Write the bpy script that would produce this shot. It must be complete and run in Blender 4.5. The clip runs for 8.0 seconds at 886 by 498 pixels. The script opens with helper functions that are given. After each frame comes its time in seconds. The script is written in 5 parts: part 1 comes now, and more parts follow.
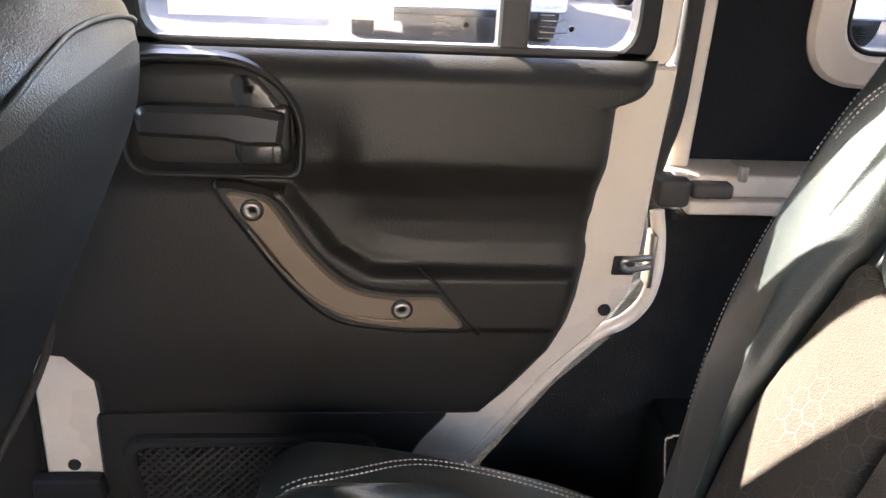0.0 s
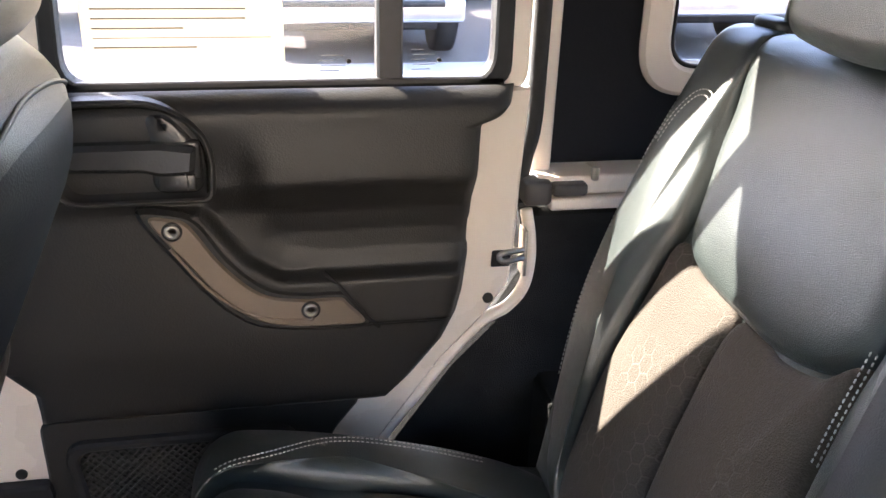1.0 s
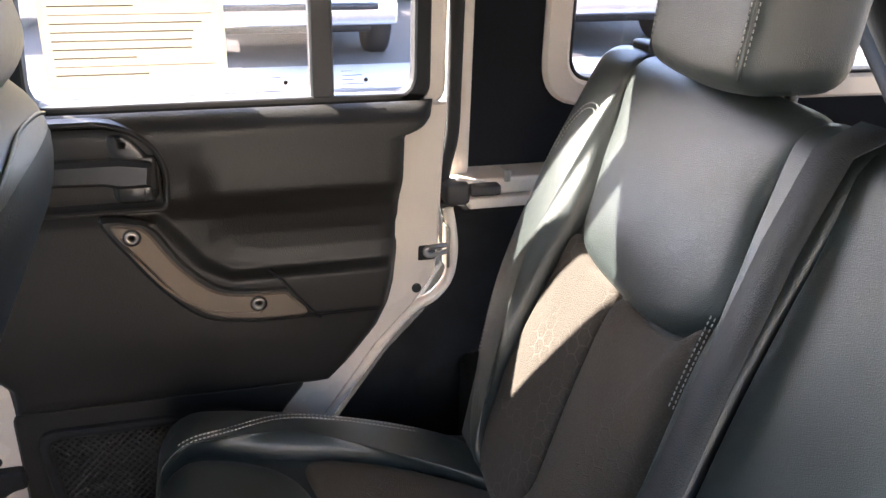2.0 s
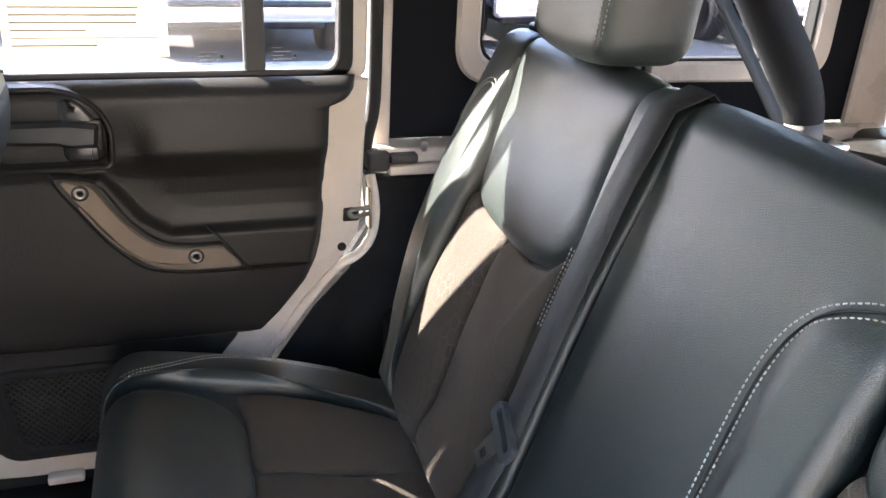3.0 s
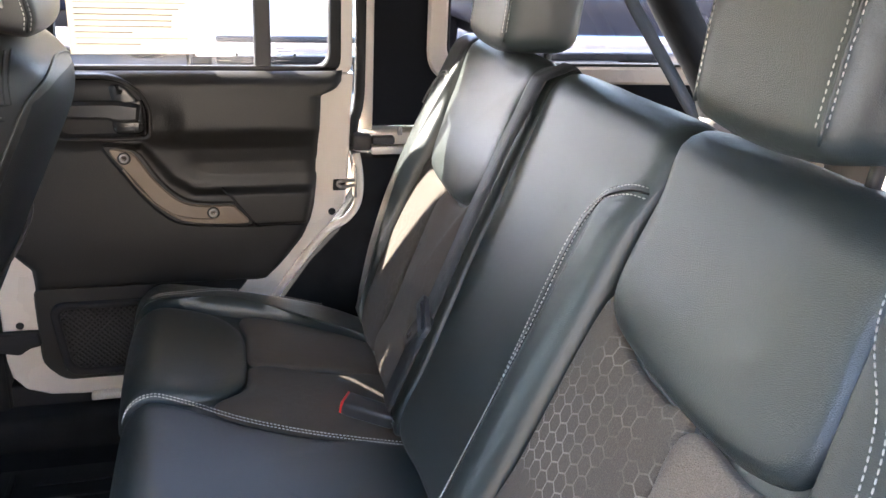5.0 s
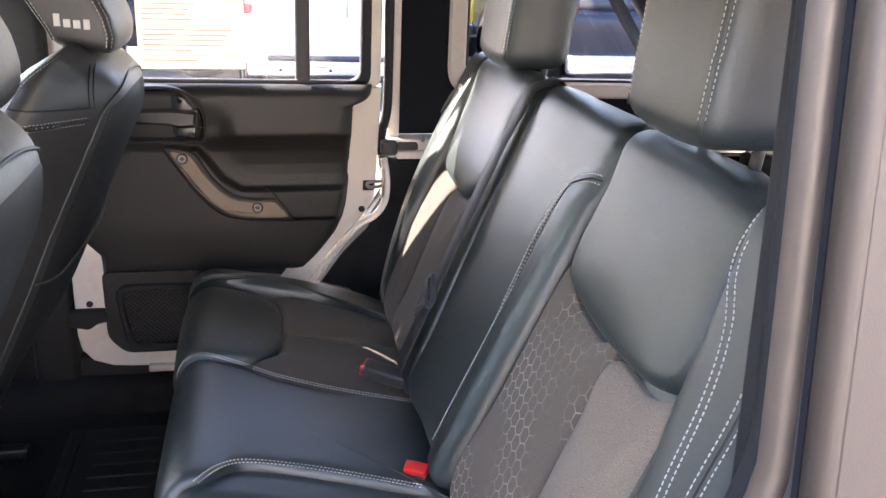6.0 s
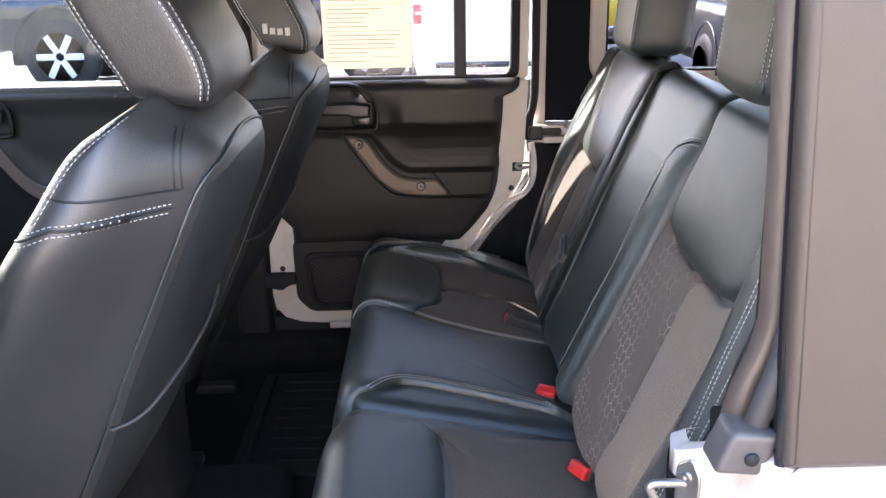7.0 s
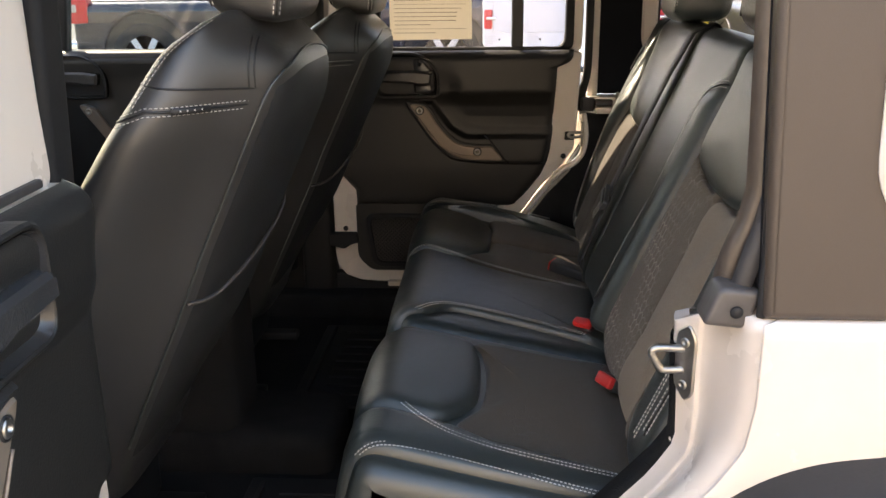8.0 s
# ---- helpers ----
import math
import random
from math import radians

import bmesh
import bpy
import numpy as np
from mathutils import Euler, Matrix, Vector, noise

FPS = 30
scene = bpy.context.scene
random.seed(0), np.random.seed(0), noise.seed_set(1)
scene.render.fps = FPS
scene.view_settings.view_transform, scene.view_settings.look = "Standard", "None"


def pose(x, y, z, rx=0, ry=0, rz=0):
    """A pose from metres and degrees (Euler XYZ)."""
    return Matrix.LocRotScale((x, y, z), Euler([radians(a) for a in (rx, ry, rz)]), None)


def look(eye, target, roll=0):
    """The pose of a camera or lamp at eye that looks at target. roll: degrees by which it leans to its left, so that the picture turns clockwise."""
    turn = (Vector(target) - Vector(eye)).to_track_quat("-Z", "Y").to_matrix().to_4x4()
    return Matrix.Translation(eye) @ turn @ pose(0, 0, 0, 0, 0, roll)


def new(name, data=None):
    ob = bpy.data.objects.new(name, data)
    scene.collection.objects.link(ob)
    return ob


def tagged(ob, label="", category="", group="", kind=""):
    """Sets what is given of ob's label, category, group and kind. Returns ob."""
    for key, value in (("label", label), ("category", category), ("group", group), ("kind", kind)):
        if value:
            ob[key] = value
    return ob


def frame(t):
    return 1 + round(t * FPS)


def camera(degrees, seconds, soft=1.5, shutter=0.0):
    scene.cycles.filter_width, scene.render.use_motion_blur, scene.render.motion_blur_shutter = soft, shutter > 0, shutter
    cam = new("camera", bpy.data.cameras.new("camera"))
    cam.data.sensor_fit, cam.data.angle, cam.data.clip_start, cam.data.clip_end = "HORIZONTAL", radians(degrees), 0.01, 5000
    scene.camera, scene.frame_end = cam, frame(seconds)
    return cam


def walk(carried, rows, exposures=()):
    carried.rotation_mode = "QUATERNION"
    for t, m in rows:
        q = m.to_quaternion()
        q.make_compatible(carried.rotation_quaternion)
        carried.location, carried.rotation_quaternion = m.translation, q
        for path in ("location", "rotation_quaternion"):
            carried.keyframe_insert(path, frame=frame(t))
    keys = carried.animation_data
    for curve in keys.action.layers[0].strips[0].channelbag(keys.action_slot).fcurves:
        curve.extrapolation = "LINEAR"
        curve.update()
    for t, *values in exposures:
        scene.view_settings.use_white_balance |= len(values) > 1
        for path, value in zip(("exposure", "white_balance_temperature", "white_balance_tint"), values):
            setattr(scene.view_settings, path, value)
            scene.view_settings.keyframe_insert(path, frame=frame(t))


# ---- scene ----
cam = camera(53.3, 8.0)
PATH = [
    (0, (-0.046, -0.163, 1.45), (0.142, 1.662, 0.655), 3.2),
    (0.5, (-0.045, -0.236, 1.469), (0.196, 1.588, 0.686), 3.1),
    (1, (-0.035, -0.314, 1.507), (0.332, 1.494, 0.735), 1.4),
    (1.5, (-0.048, -0.379, 1.541), (0.396, 1.408, 0.761), 1.8),
    (2, (-0.05, -0.462, 1.566), (0.445, 1.314, 0.792), 1.2),
    (2.2, (-0.044, -0.491, 1.568), (0.493, 1.271, 0.789), 1.5),
    (3.3, (-0.028, -0.705, 1.563), (0.561, 1.049, 0.803), 2.7),
    (3.5, (-0.021, -0.742, 1.563), (0.565, 1.015, 0.808), 2.6),
    (4, (-0.032, -0.841, 1.568), (0.532, 0.932, 0.833), 2.3),
    (4.5, (-0.021, -0.935, 1.556), (0.507, 0.856, 0.84), 2.0),
    (4.7, (-0.01, -0.981, 1.55), (0.504, 0.82, 0.847), 2.2),
    (5.8, (0.018, -1.246, 1.577), (0.448, 0.595, 0.924), 2.5),
    (6, (0.015, -1.3, 1.579), (0.412, 0.55, 0.932), 2.3),
    (6.5, (0.019, -1.464, 1.585), (0.323, 0.404, 0.94), 1.3),
    (6.8, (0.022, -1.554, 1.583), (0.148, 0.338, 0.945), -0.3),
    (7, (0.03, -1.598, 1.586), (0.054, 0.298, 0.949), -1.0),
    (7.5, (0.053, -1.676, 1.539), (-0.01, 0.224, 0.917), -1.0),
    (8, (0.072, -1.777, 1.485), (-0.058, 0.126, 0.882), -0.7),
]
walk(cam, [(t, look(eye, target, roll)) for t, eye, target, roll in PATH], [(0.0, 4.75, 6850, 12), (2.0, 4.50, 6700, 12), (3.5, 4.58, 6650, 10), (4.5, 4.57, 6650, 10), (6.5, 4.5, 6600, 17), (7.0, 4.2, 6550, 16), (7.5, 3.37, 6900, 13), (8.0, 3.13, 8300, 12)])

# ---- world and sun ----
SUN_TO = Vector((-0.875, 0.90, 1.0)).normalized()
world = bpy.data.worlds.new("world")
scene.world = world
world.use_nodes = True
_n = world.node_tree.nodes
_sky = _n.new("ShaderNodeTexSky")
_sky.sky_type = "NISHITA"
_sky.sun_disc = False
_sky.dust_density = 1.2
_sky.sun_elevation = math.asin(SUN_TO.z)
_sky.sun_rotation = math.atan2(SUN_TO.x, SUN_TO.y)
world.node_tree.links.new(_sky.outputs[0], _n["Background"].inputs[0])
_n["Background"].inputs[1].default_value = 0.15
sun_data = bpy.data.lights.new("sun", "SUN")
sun_data.energy, sun_data.angle, sun_data.color = 2.0, radians(0.6), (1.0, 0.94, 0.85)
sun = new("sun", sun_data)
sun.matrix_world = look(SUN_TO * 30, (0, 0, 0))


# ---- materials ----
def material(name, colour, rough=0.5, metal=0.0, scale=200.0, bump=0.1, vary=0.25, stain=3.0, kind="noise", coat=0.0, spec=0.5, bump_dist=0.002):
    """A surface with fine grain in the relief and colour that varies at two scales."""
    m = bpy.data.materials.new(name)
    m.use_nodes = True
    nt = m.node_tree
    p = nt.nodes["Principled BSDF"]
    tc = nt.nodes.new("ShaderNodeTexCoord")
    fine = nt.nodes.new("ShaderNodeTexNoise" if kind == "noise" else "ShaderNodeTexVoronoi")
    fine.inputs["Scale"].default_value = scale
    broad = nt.nodes.new("ShaderNodeTexNoise")
    broad.inputs["Scale"].default_value = stain
    broad.inputs["Detail"].default_value = 6
    for n in (fine, broad):
        nt.links.new(tc.outputs["Object"], n.inputs["Vector"])
    add = nt.nodes.new("ShaderNodeMath")
    add.operation = "MULTIPLY_ADD"
    nt.links.new(broad.outputs["Fac" if "Fac" in broad.outputs else 0], add.inputs[0])
    add.inputs[1].default_value = 0.7
    f2 = nt.nodes.new("ShaderNodeMath")
    f2.operation = "MULTIPLY"
    f2.inputs[1].default_value = 0.3
    nt.links.new(fine.outputs[0], f2.inputs[0])
    nt.links.new(f2.outputs[0], add.inputs[2])
    ramp = nt.nodes.new("ShaderNodeValToRGB")
    lo, hi = 1 - vary, 1 + vary
    ramp.color_ramp.elements[0].position, ramp.color_ramp.elements[1].position = 0.25, 0.75
    ramp.color_ramp.elements[0].color = (*[min(1, c * lo) for c in colour], 1)
    ramp.color_ramp.elements[1].color = (*[min(1, c * hi) for c in colour], 1)
    nt.links.new(add.outputs[0], ramp.inputs[0])
    nt.links.new(ramp.outputs[0], p.inputs["Base Color"])
    rr = nt.nodes.new("ShaderNodeMapRange")
    rr.inputs["To Min"].default_value, rr.inputs["To Max"].default_value = max(0.02, rough - 0.07), min(1, rough + 0.07)
    nt.links.new(broad.outputs[0], rr.inputs["Value"])
    nt.links.new(rr.outputs[0], p.inputs["Roughness"])
    p.inputs["Metallic"].default_value = metal
    p.inputs["Coat Weight"].default_value = coat
    p.inputs["Specular IOR Level"].default_value = spec
    if bump:
        b = nt.nodes.new("ShaderNodeBump")
        b.inputs["Strength"].default_value, b.inputs["Distance"].default_value = bump, bump_dist
        nt.links.new(fine.outputs[0], b.inputs["Height"])
        nt.links.new(b.outputs[0], p.inputs["Normal"])
    return m


def leather(name, colour, rough):
    """Grained vinyl: cells of pebble grain, broad creases and worn gloss."""
    m = material(name, colour, rough, 0, 850, 0.52, 0.22, 5, "voronoi", 0.0, 1.0, 0.0006)
    nt = m.node_tree
    p = nt.nodes["Principled BSDF"]
    b = [n for n in nt.nodes if n.type == "BUMP"][0]
    tc = [n for n in nt.nodes if n.type == "TEX_COORD"][0]
    wr = nt.nodes.new("ShaderNodeTexNoise")
    wr.inputs["Scale"].default_value, wr.inputs["Detail"].default_value, wr.inputs["Distortion"].default_value = 70, 4, 0.6
    mp = nt.nodes.new("ShaderNodeMapping")
    mp.inputs["Scale"].default_value = (1, 0.45, 1)
    nt.links.new(tc.outputs["Object"], mp.inputs["Vector"])
    nt.links.new(mp.outputs[0], wr.inputs["Vector"])
    b2 = nt.nodes.new("ShaderNodeBump")
    b2.inputs["Strength"].default_value, b2.inputs["Distance"].default_value = 0.10, 0.002
    nt.links.new(wr.outputs[0], b2.inputs["Height"])
    nt.links.new(b.outputs[0], b2.inputs["Normal"])
    nt.links.new(b2.outputs[0], p.inputs["Normal"])
    return m


def node(nt, op, a, b=None):
    n = nt.nodes.new("ShaderNodeMath")
    n.operation = op
    for k, v in enumerate((a, b)):
        if v is None:
            continue
        if isinstance(v, (int, float)):
            n.inputs[k].default_value = v
        else:
            nt.links.new(v, n.inputs[k])
    return n.outputs[0]


def hex_fabric(name, colour, line, size):
    """Dark cloth with a weave and an embossed honeycomb of light lines that fades in and out."""
    m = bpy.data.materials.new(name)
    m.use_nodes = True
    nt = m.node_tree
    p = nt.nodes["Principled BSDF"]
    uv = nt.nodes.new("ShaderNodeUVMap")
    uv.uv_map = "cloth"
    sep = nt.nodes.new("ShaderNodeSeparateXYZ")
    nt.links.new(uv.outputs[0], sep.inputs[0])
    x, y = node(nt, "DIVIDE", sep.outputs[0], size), node(nt, "DIVIDE", sep.outputs[1], size)
    r3 = math.sqrt(3)

    def cell(ox, oy):
        ax = node(nt, "SUBTRACT", node(nt, "FLOORED_MODULO", node(nt, "ADD", x, ox), 1.0), 0.5)
        ay = node(nt, "SUBTRACT", node(nt, "FLOORED_MODULO", node(nt, "ADD", y, oy), r3), r3 / 2)
        ax, ay = node(nt, "ABSOLUTE", ax), node(nt, "ABSOLUTE", ay)
        d = node(nt, "MAXIMUM", ax, node(nt, "ADD", node(nt, "MULTIPLY", ax, 0.5), node(nt, "MULTIPLY", ay, r3 / 2)))
        return d

    d = node(nt, "MINIMUM", cell(0, 0), cell(0.5, r3 / 2))
    edge = nt.nodes.new("ShaderNodeMapRange")
    edge.interpolation_type = "SMOOTHSTEP"
    edge.inputs["From Min"].default_value, edge.inputs["From Max"].default_value = 0.435, 0.472
    nt.links.new(d, edge.inputs["Value"])
    fade = nt.nodes.new("ShaderNodeTexNoise")
    fade.inputs["Scale"].default_value, fade.inputs["Detail"].default_value = 9, 2
    nt.links.new(uv.outputs[0], fade.inputs["Vector"])
    fr = nt.nodes.new("ShaderNodeMapRange")
    fr.inputs["From Min"].default_value, fr.inputs["From Max"].default_value = 0.42, 0.62
    nt.links.new(fade.outputs[0], fr.inputs["Value"])
    weave = nt.nodes.new("ShaderNodeTexVoronoi")
    weave.inputs["Scale"].default_value = 700
    nt.links.new(uv.outputs[0], weave.inputs["Vector"])
    ink = node(nt, "MULTIPLY", edge.outputs[0], fr.outputs[0])
    mix = nt.nodes.new("ShaderNodeMix")
    mix.data_type = "RGBA"
    nt.links.new(ink, mix.inputs["Factor"])
    mix.inputs["A"].default_value, mix.inputs["B"].default_value = (*colour, 1), (*line, 1)
    grain = nt.nodes.new("ShaderNodeMix")
    grain.data_type, grain.blend_type = "RGBA", "MULTIPLY"
    grain.inputs["Factor"].default_value = 0.36
    nt.links.new(mix.outputs["Result"], grain.inputs["A"])
    nt.links.new(weave.outputs["Distance"], grain.inputs["B"])
    nt.links.new(grain.outputs["Result"], p.inputs["Base Color"])
    p.inputs["Roughness"].default_value = 0.85
    p.inputs["Specular IOR Level"].default_value = 0.25
    p.inputs["Sheen Weight"].default_value = 0.12
    p.inputs["Sheen Roughness"].default_value = 0.4
    b = nt.nodes.new("ShaderNodeBump")
    b.inputs["Strength"].default_value, b.inputs["Distance"].default_value = 0.5, 0.0015
    hsum = node(nt, "ADD", weave.outputs["Distance"], node(nt, "MULTIPLY", ink, -0.8))
    nt.links.new(hsum, b.inputs["Height"])
    nt.links.new(b.outputs[0], p.inputs["Normal"])
    return m


def glass(name, tint, rough=0.0):
    m = bpy.data.materials.new(name)
    m.use_nodes = True
    nt = m.node_tree
    nt.nodes.remove(nt.nodes["Principled BSDF"])
    tr, gl, mix, fr = (nt.nodes.new(k) for k in ("ShaderNodeBsdfTransparent", "ShaderNodeBsdfGlossy", "ShaderNodeMixShader", "ShaderNodeFresnel"))
    tr.inputs[0].default_value = (*tint, 1)
    gl.inputs["Roughness"].default_value = 0.03
    fr.inputs[0].default_value = 1.45
    nt.links.new(fr.outputs[0], mix.inputs[0])
    nt.links.new(tr.outputs[0], mix.inputs[1])
    nt.links.new(gl.outputs[0], mix.inputs[2])
    nt.links.new(mix.outputs[0], nt.nodes["Material Output"].inputs[0])
    return m


VINYL = leather("vinyl_black", (0.031, 0.040, 0.039), 0.32)
VINYL_FRONT = leather("vinyl_front", (0.029, 0.028, 0.027), 0.33)
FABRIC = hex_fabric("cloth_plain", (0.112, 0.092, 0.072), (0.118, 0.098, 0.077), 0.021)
# Near seat's copies of the cloth, coloured lighter for daylight from the open door
LITHEX = hex_fabric("cloth_lit_honeycomb", (0.168, 0.137, 0.108), (0.42, 0.36, 0.30), 0.021)
LITPLAIN = hex_fabric("cloth_lit_brown", (0.300, 0.238, 0.180), (0.308, 0.246, 0.187), 0.021)
# Far seat's copy: shade is put in as a darker, fainter honeycomb
SHADEHEX = hex_fabric("cloth_shaded_honeycomb", (0.083, 0.070, 0.058), (0.132, 0.113, 0.096), 0.021)
TRIM = material("trim_plastic", (0.0180, 0.0172, 0.0165), 0.46, 0, 420, 0.25, 0.15, 6, "voronoi", 0, 0.45, 0.001)
BEZEL = material("bezel_plastic", (0.036, 0.036, 0.037), 0.20, 0, 300, 0.1, 0.15, 8)
TAUPE = material("taupe_plastic", (0.215, 0.170, 0.132), 0.42, 0.25, 500, 0.08, 0.08, 10)
WHITE = material("white_paint", (0.755, 0.665, 0.58), 0.28, 0, 30, 0.02, 0.05, 4, "noise", 0.6)
CARPET = material("black_carpet", (0.016, 0.016, 0.0165), 0.95, 0, 500, 0.9, 0.5, 14, "noise", 0, 0.2, 0.004)
RUBBER = material("rubber", (0.016, 0.016, 0.017), 0.68, 0, 120, 0.1, 0.2, 12, "noise", 0, 0.35)
SEAL = material("grey_seal", (0.050, 0.046, 0.045), 0.55, 0, 120, 0.1, 0.2, 12)
CHROME = material("chrome", (0.75, 0.75, 0.76), 0.22, 1.0, 60, 0.03, 0.1, 20)
STEEL = material("zinc_steel", (0.45, 0.43, 0.40), 0.35, 1.0, 90, 0.05, 0.2, 30)
HARDTOP = material("hardtop_textured", (0.068, 0.051, 0.040), 0.45, 0, 700, 0.15, 0.08, 2, "noise", 0, 0.45, 0.0006)
LINER = material("headliner_dark", (0.011, 0.012, 0.015), 0.95, 0, 200, 0.15, 0.2, 5, "noise", 0, 0.15)
WEBBING = material("belt_webbing", (0.033, 0.035, 0.037), 0.55, 0, 600, 0.5, 0.15, 20)
THREAD = material("thread", (0.62, 0.60, 0.57), 0.7, 0, 900, 0.3, 0.1, 40)
# Front seats' rear faces: shade is put in as a darker, duller colour
BACKSHADE = material("back_panel_shaded", (0.016, 0.017, 0.018), 0.55, 0, 500, 0.3, 0.2, 8, "voronoi", 0, 0.35, 0.0008)
RED = material("red_plastic", (0.65, 0.03, 0.03), 0.35, 0, 100, 0.02, 0.1, 30)
BLACKP = material("black_plastic", (0.015, 0.015, 0.016), 0.42, 0, 200, 0.1, 0.2, 10)
GREYP = material("grey_plastic", (0.10, 0.10, 0.105), 0.45, 0, 200, 0.1, 0.2, 10)
PAPER = material("paper", (0.74, 0.70, 0.62), 0.8, 0, 80, 0.03, 0.04, 10)
INK = material("ink", (0.22, 0.20, 0.17), 0.8, 0, 80, 0, 0.3, 30)
nt = PAPER.node_tree
_tl, _mx = nt.nodes.new("ShaderNodeBsdfTranslucent"), nt.nodes.new("ShaderNodeMixShader")
_tl.inputs[0].default_value = (0.66, 0.62, 0.54, 1)
_mx.inputs[0].default_value = 0.45
nt.links.new(nt.nodes["Principled BSDF"].outputs[0], _mx.inputs[1])
nt.links.new(_tl.outputs[0], _mx.inputs[2])
nt.links.new(_mx.outputs[0], nt.nodes["Material Output"].inputs[0])
GLASS = glass("window_glass", (0.76, 0.745, 0.775))
CLEAR = glass("clear_glass", (0.66, 0.70, 0.71))
TINT = glass("tinted_glass", (0.66, 0.65, 0.685))
GROUND = material("asphalt_lot", (0.120, 0.112, 0.104), 0.85, 0, 40, 0.3, 0.2, 0.35, "noise", 0, 0.3, 0.01)


# ---- mesh helpers ----
def finish(bm, smooth=True):
    bmesh.ops.recalc_face_normals(bm, faces=bm.faces[:])
    for f in bm.faces:
        f.smooth = smooth
    return bm


def part(name, bm, mat, parent=None, label="", category="", group="", kind=""):
    me = bpy.data.meshes.new(name)
    bm.to_mesh(me)
    bm.free()
    me.materials.append(mat)
    ob = new(name, me)
    if parent:
        ob.parent = parent
    return tagged(ob, label, category, group, kind)


def thing(name, place, label, category, group="", kind=""):
    ob = new(name)
    ob.location = place
    ob.empty_display_size = 0.05
    return tagged(ob, label, category, group, kind)


def move(bm, m):
    bmesh.ops.transform(bm, matrix=m, verts=bm.verts[:])
    return bm


def block(sx, sy, sz, r=0.01, n=3, at=(0, 0, 0), cells=(1, 1, 1)):
    """A box with rounded edges, centred on at."""
    h = Vector((sx, sy, sz)) / 2
    r = min(r, min(h) * 0.999)
    bm = bmesh.new()
    seen = {}

    def steps(half, k):
        arc = [half - r * (1 - math.sin(math.pi / 2 * i / n)) for i in range(n + 1)] if r > 0 else [half]
        inner = half - r
        mid = [-inner + 2 * inner * i / (k + 1) for i in range(1, k + 1)]
        return [-v for v in reversed(arc)] + mid + arc

    ax = [steps(h[i], cells[i]) for i in range(3)]

    def vert(p):
        q = Vector([max(-h[i] + r, min(h[i] - r, p[i])) for i in range(3)])
        d = p - q
        if d.length > 1e-9 and r > 0:
            # face points lie on the box; pull them on to the rounded edge
            m = max(abs(d[i]) for i in range(3))
            p = q + d.normalized() * r if m > 0 else p
        key = tuple(round(v, 5) for v in p)
        if key not in seen:
            seen[key] = bm.verts.new(p + Vector(at))
        return seen[key]

    for i in range(3):
        j, k = (i + 1) % 3, (i + 2) % 3
        for s in (-1, 1):
            for a, b in zip(ax[j], ax[j][1:]):
                for c, d in zip(ax[k], ax[k][1:]):
                    quad = []
                    for u, v in ((a, c), (b, c), (b, d), (a, d)):
                        p = Vector((0, 0, 0))
                        p[i], p[j], p[k] = s * h[i], u, v
                        quad.append(vert(p))
                    quad = list(dict.fromkeys(quad))
                    if len(quad) > 2:
                        try:
                            bm.faces.new(quad)
                        except ValueError:
                            pass
    return finish(bm)


def warp(bm, fn):
    for v in bm.verts:
        v.co = Vector(fn(v.co))
    return finish(bm)


def lean_plate(bm, sgn=-1):
    """Tips a plate inwards with its height, as the body's sides do."""
    for v in bm.verts:
        v.co.y += sgn * 0.06 * (v.co.z - 1.134)
    return finish(bm, False)


def smooth_loop(pts, per=8, closed=True):
    """A rounded curve through a few corner points."""
    out, n = [], len(pts)
    for i in range(n if closed else n - 1):
        p = [Vector(pts[(i + k) % n] if closed else pts[max(0, min(n - 1, i + k))]) for k in (-1, 0, 1, 2)]
        for s in range(per):
            t = s / per
            out.append(0.5 * ((2 * p[1]) + (p[2] - p[0]) * t + (2 * p[0] - 5 * p[1] + 4 * p[2] - p[3]) * t * t + (3 * p[1] - p[0] - 3 * p[2] + p[3]) * t ** 3))
    if not closed:
        out.append(Vector(pts[-1]))
    return out


def rounded(pts, r, n=5):
    """A polygon with its corners rounded off."""
    out, m = [], len(pts)
    for i in range(m):
        a, b, c = (Vector(pts[(i + k) % m]) for k in (-1, 0, 1))
        rr = r[i] if isinstance(r, (list, tuple)) else r
        rr = min(rr, (a - b).length * 0.49, (c - b).length * 0.49)
        p, q = b + (a - b).normalized() * rr, b + (c - b).normalized() * rr
        for k in range(n + 1):
            t = k / n
            out.append((1 - t) ** 2 * p + 2 * t * (1 - t) * b + t * t * q)
    return out


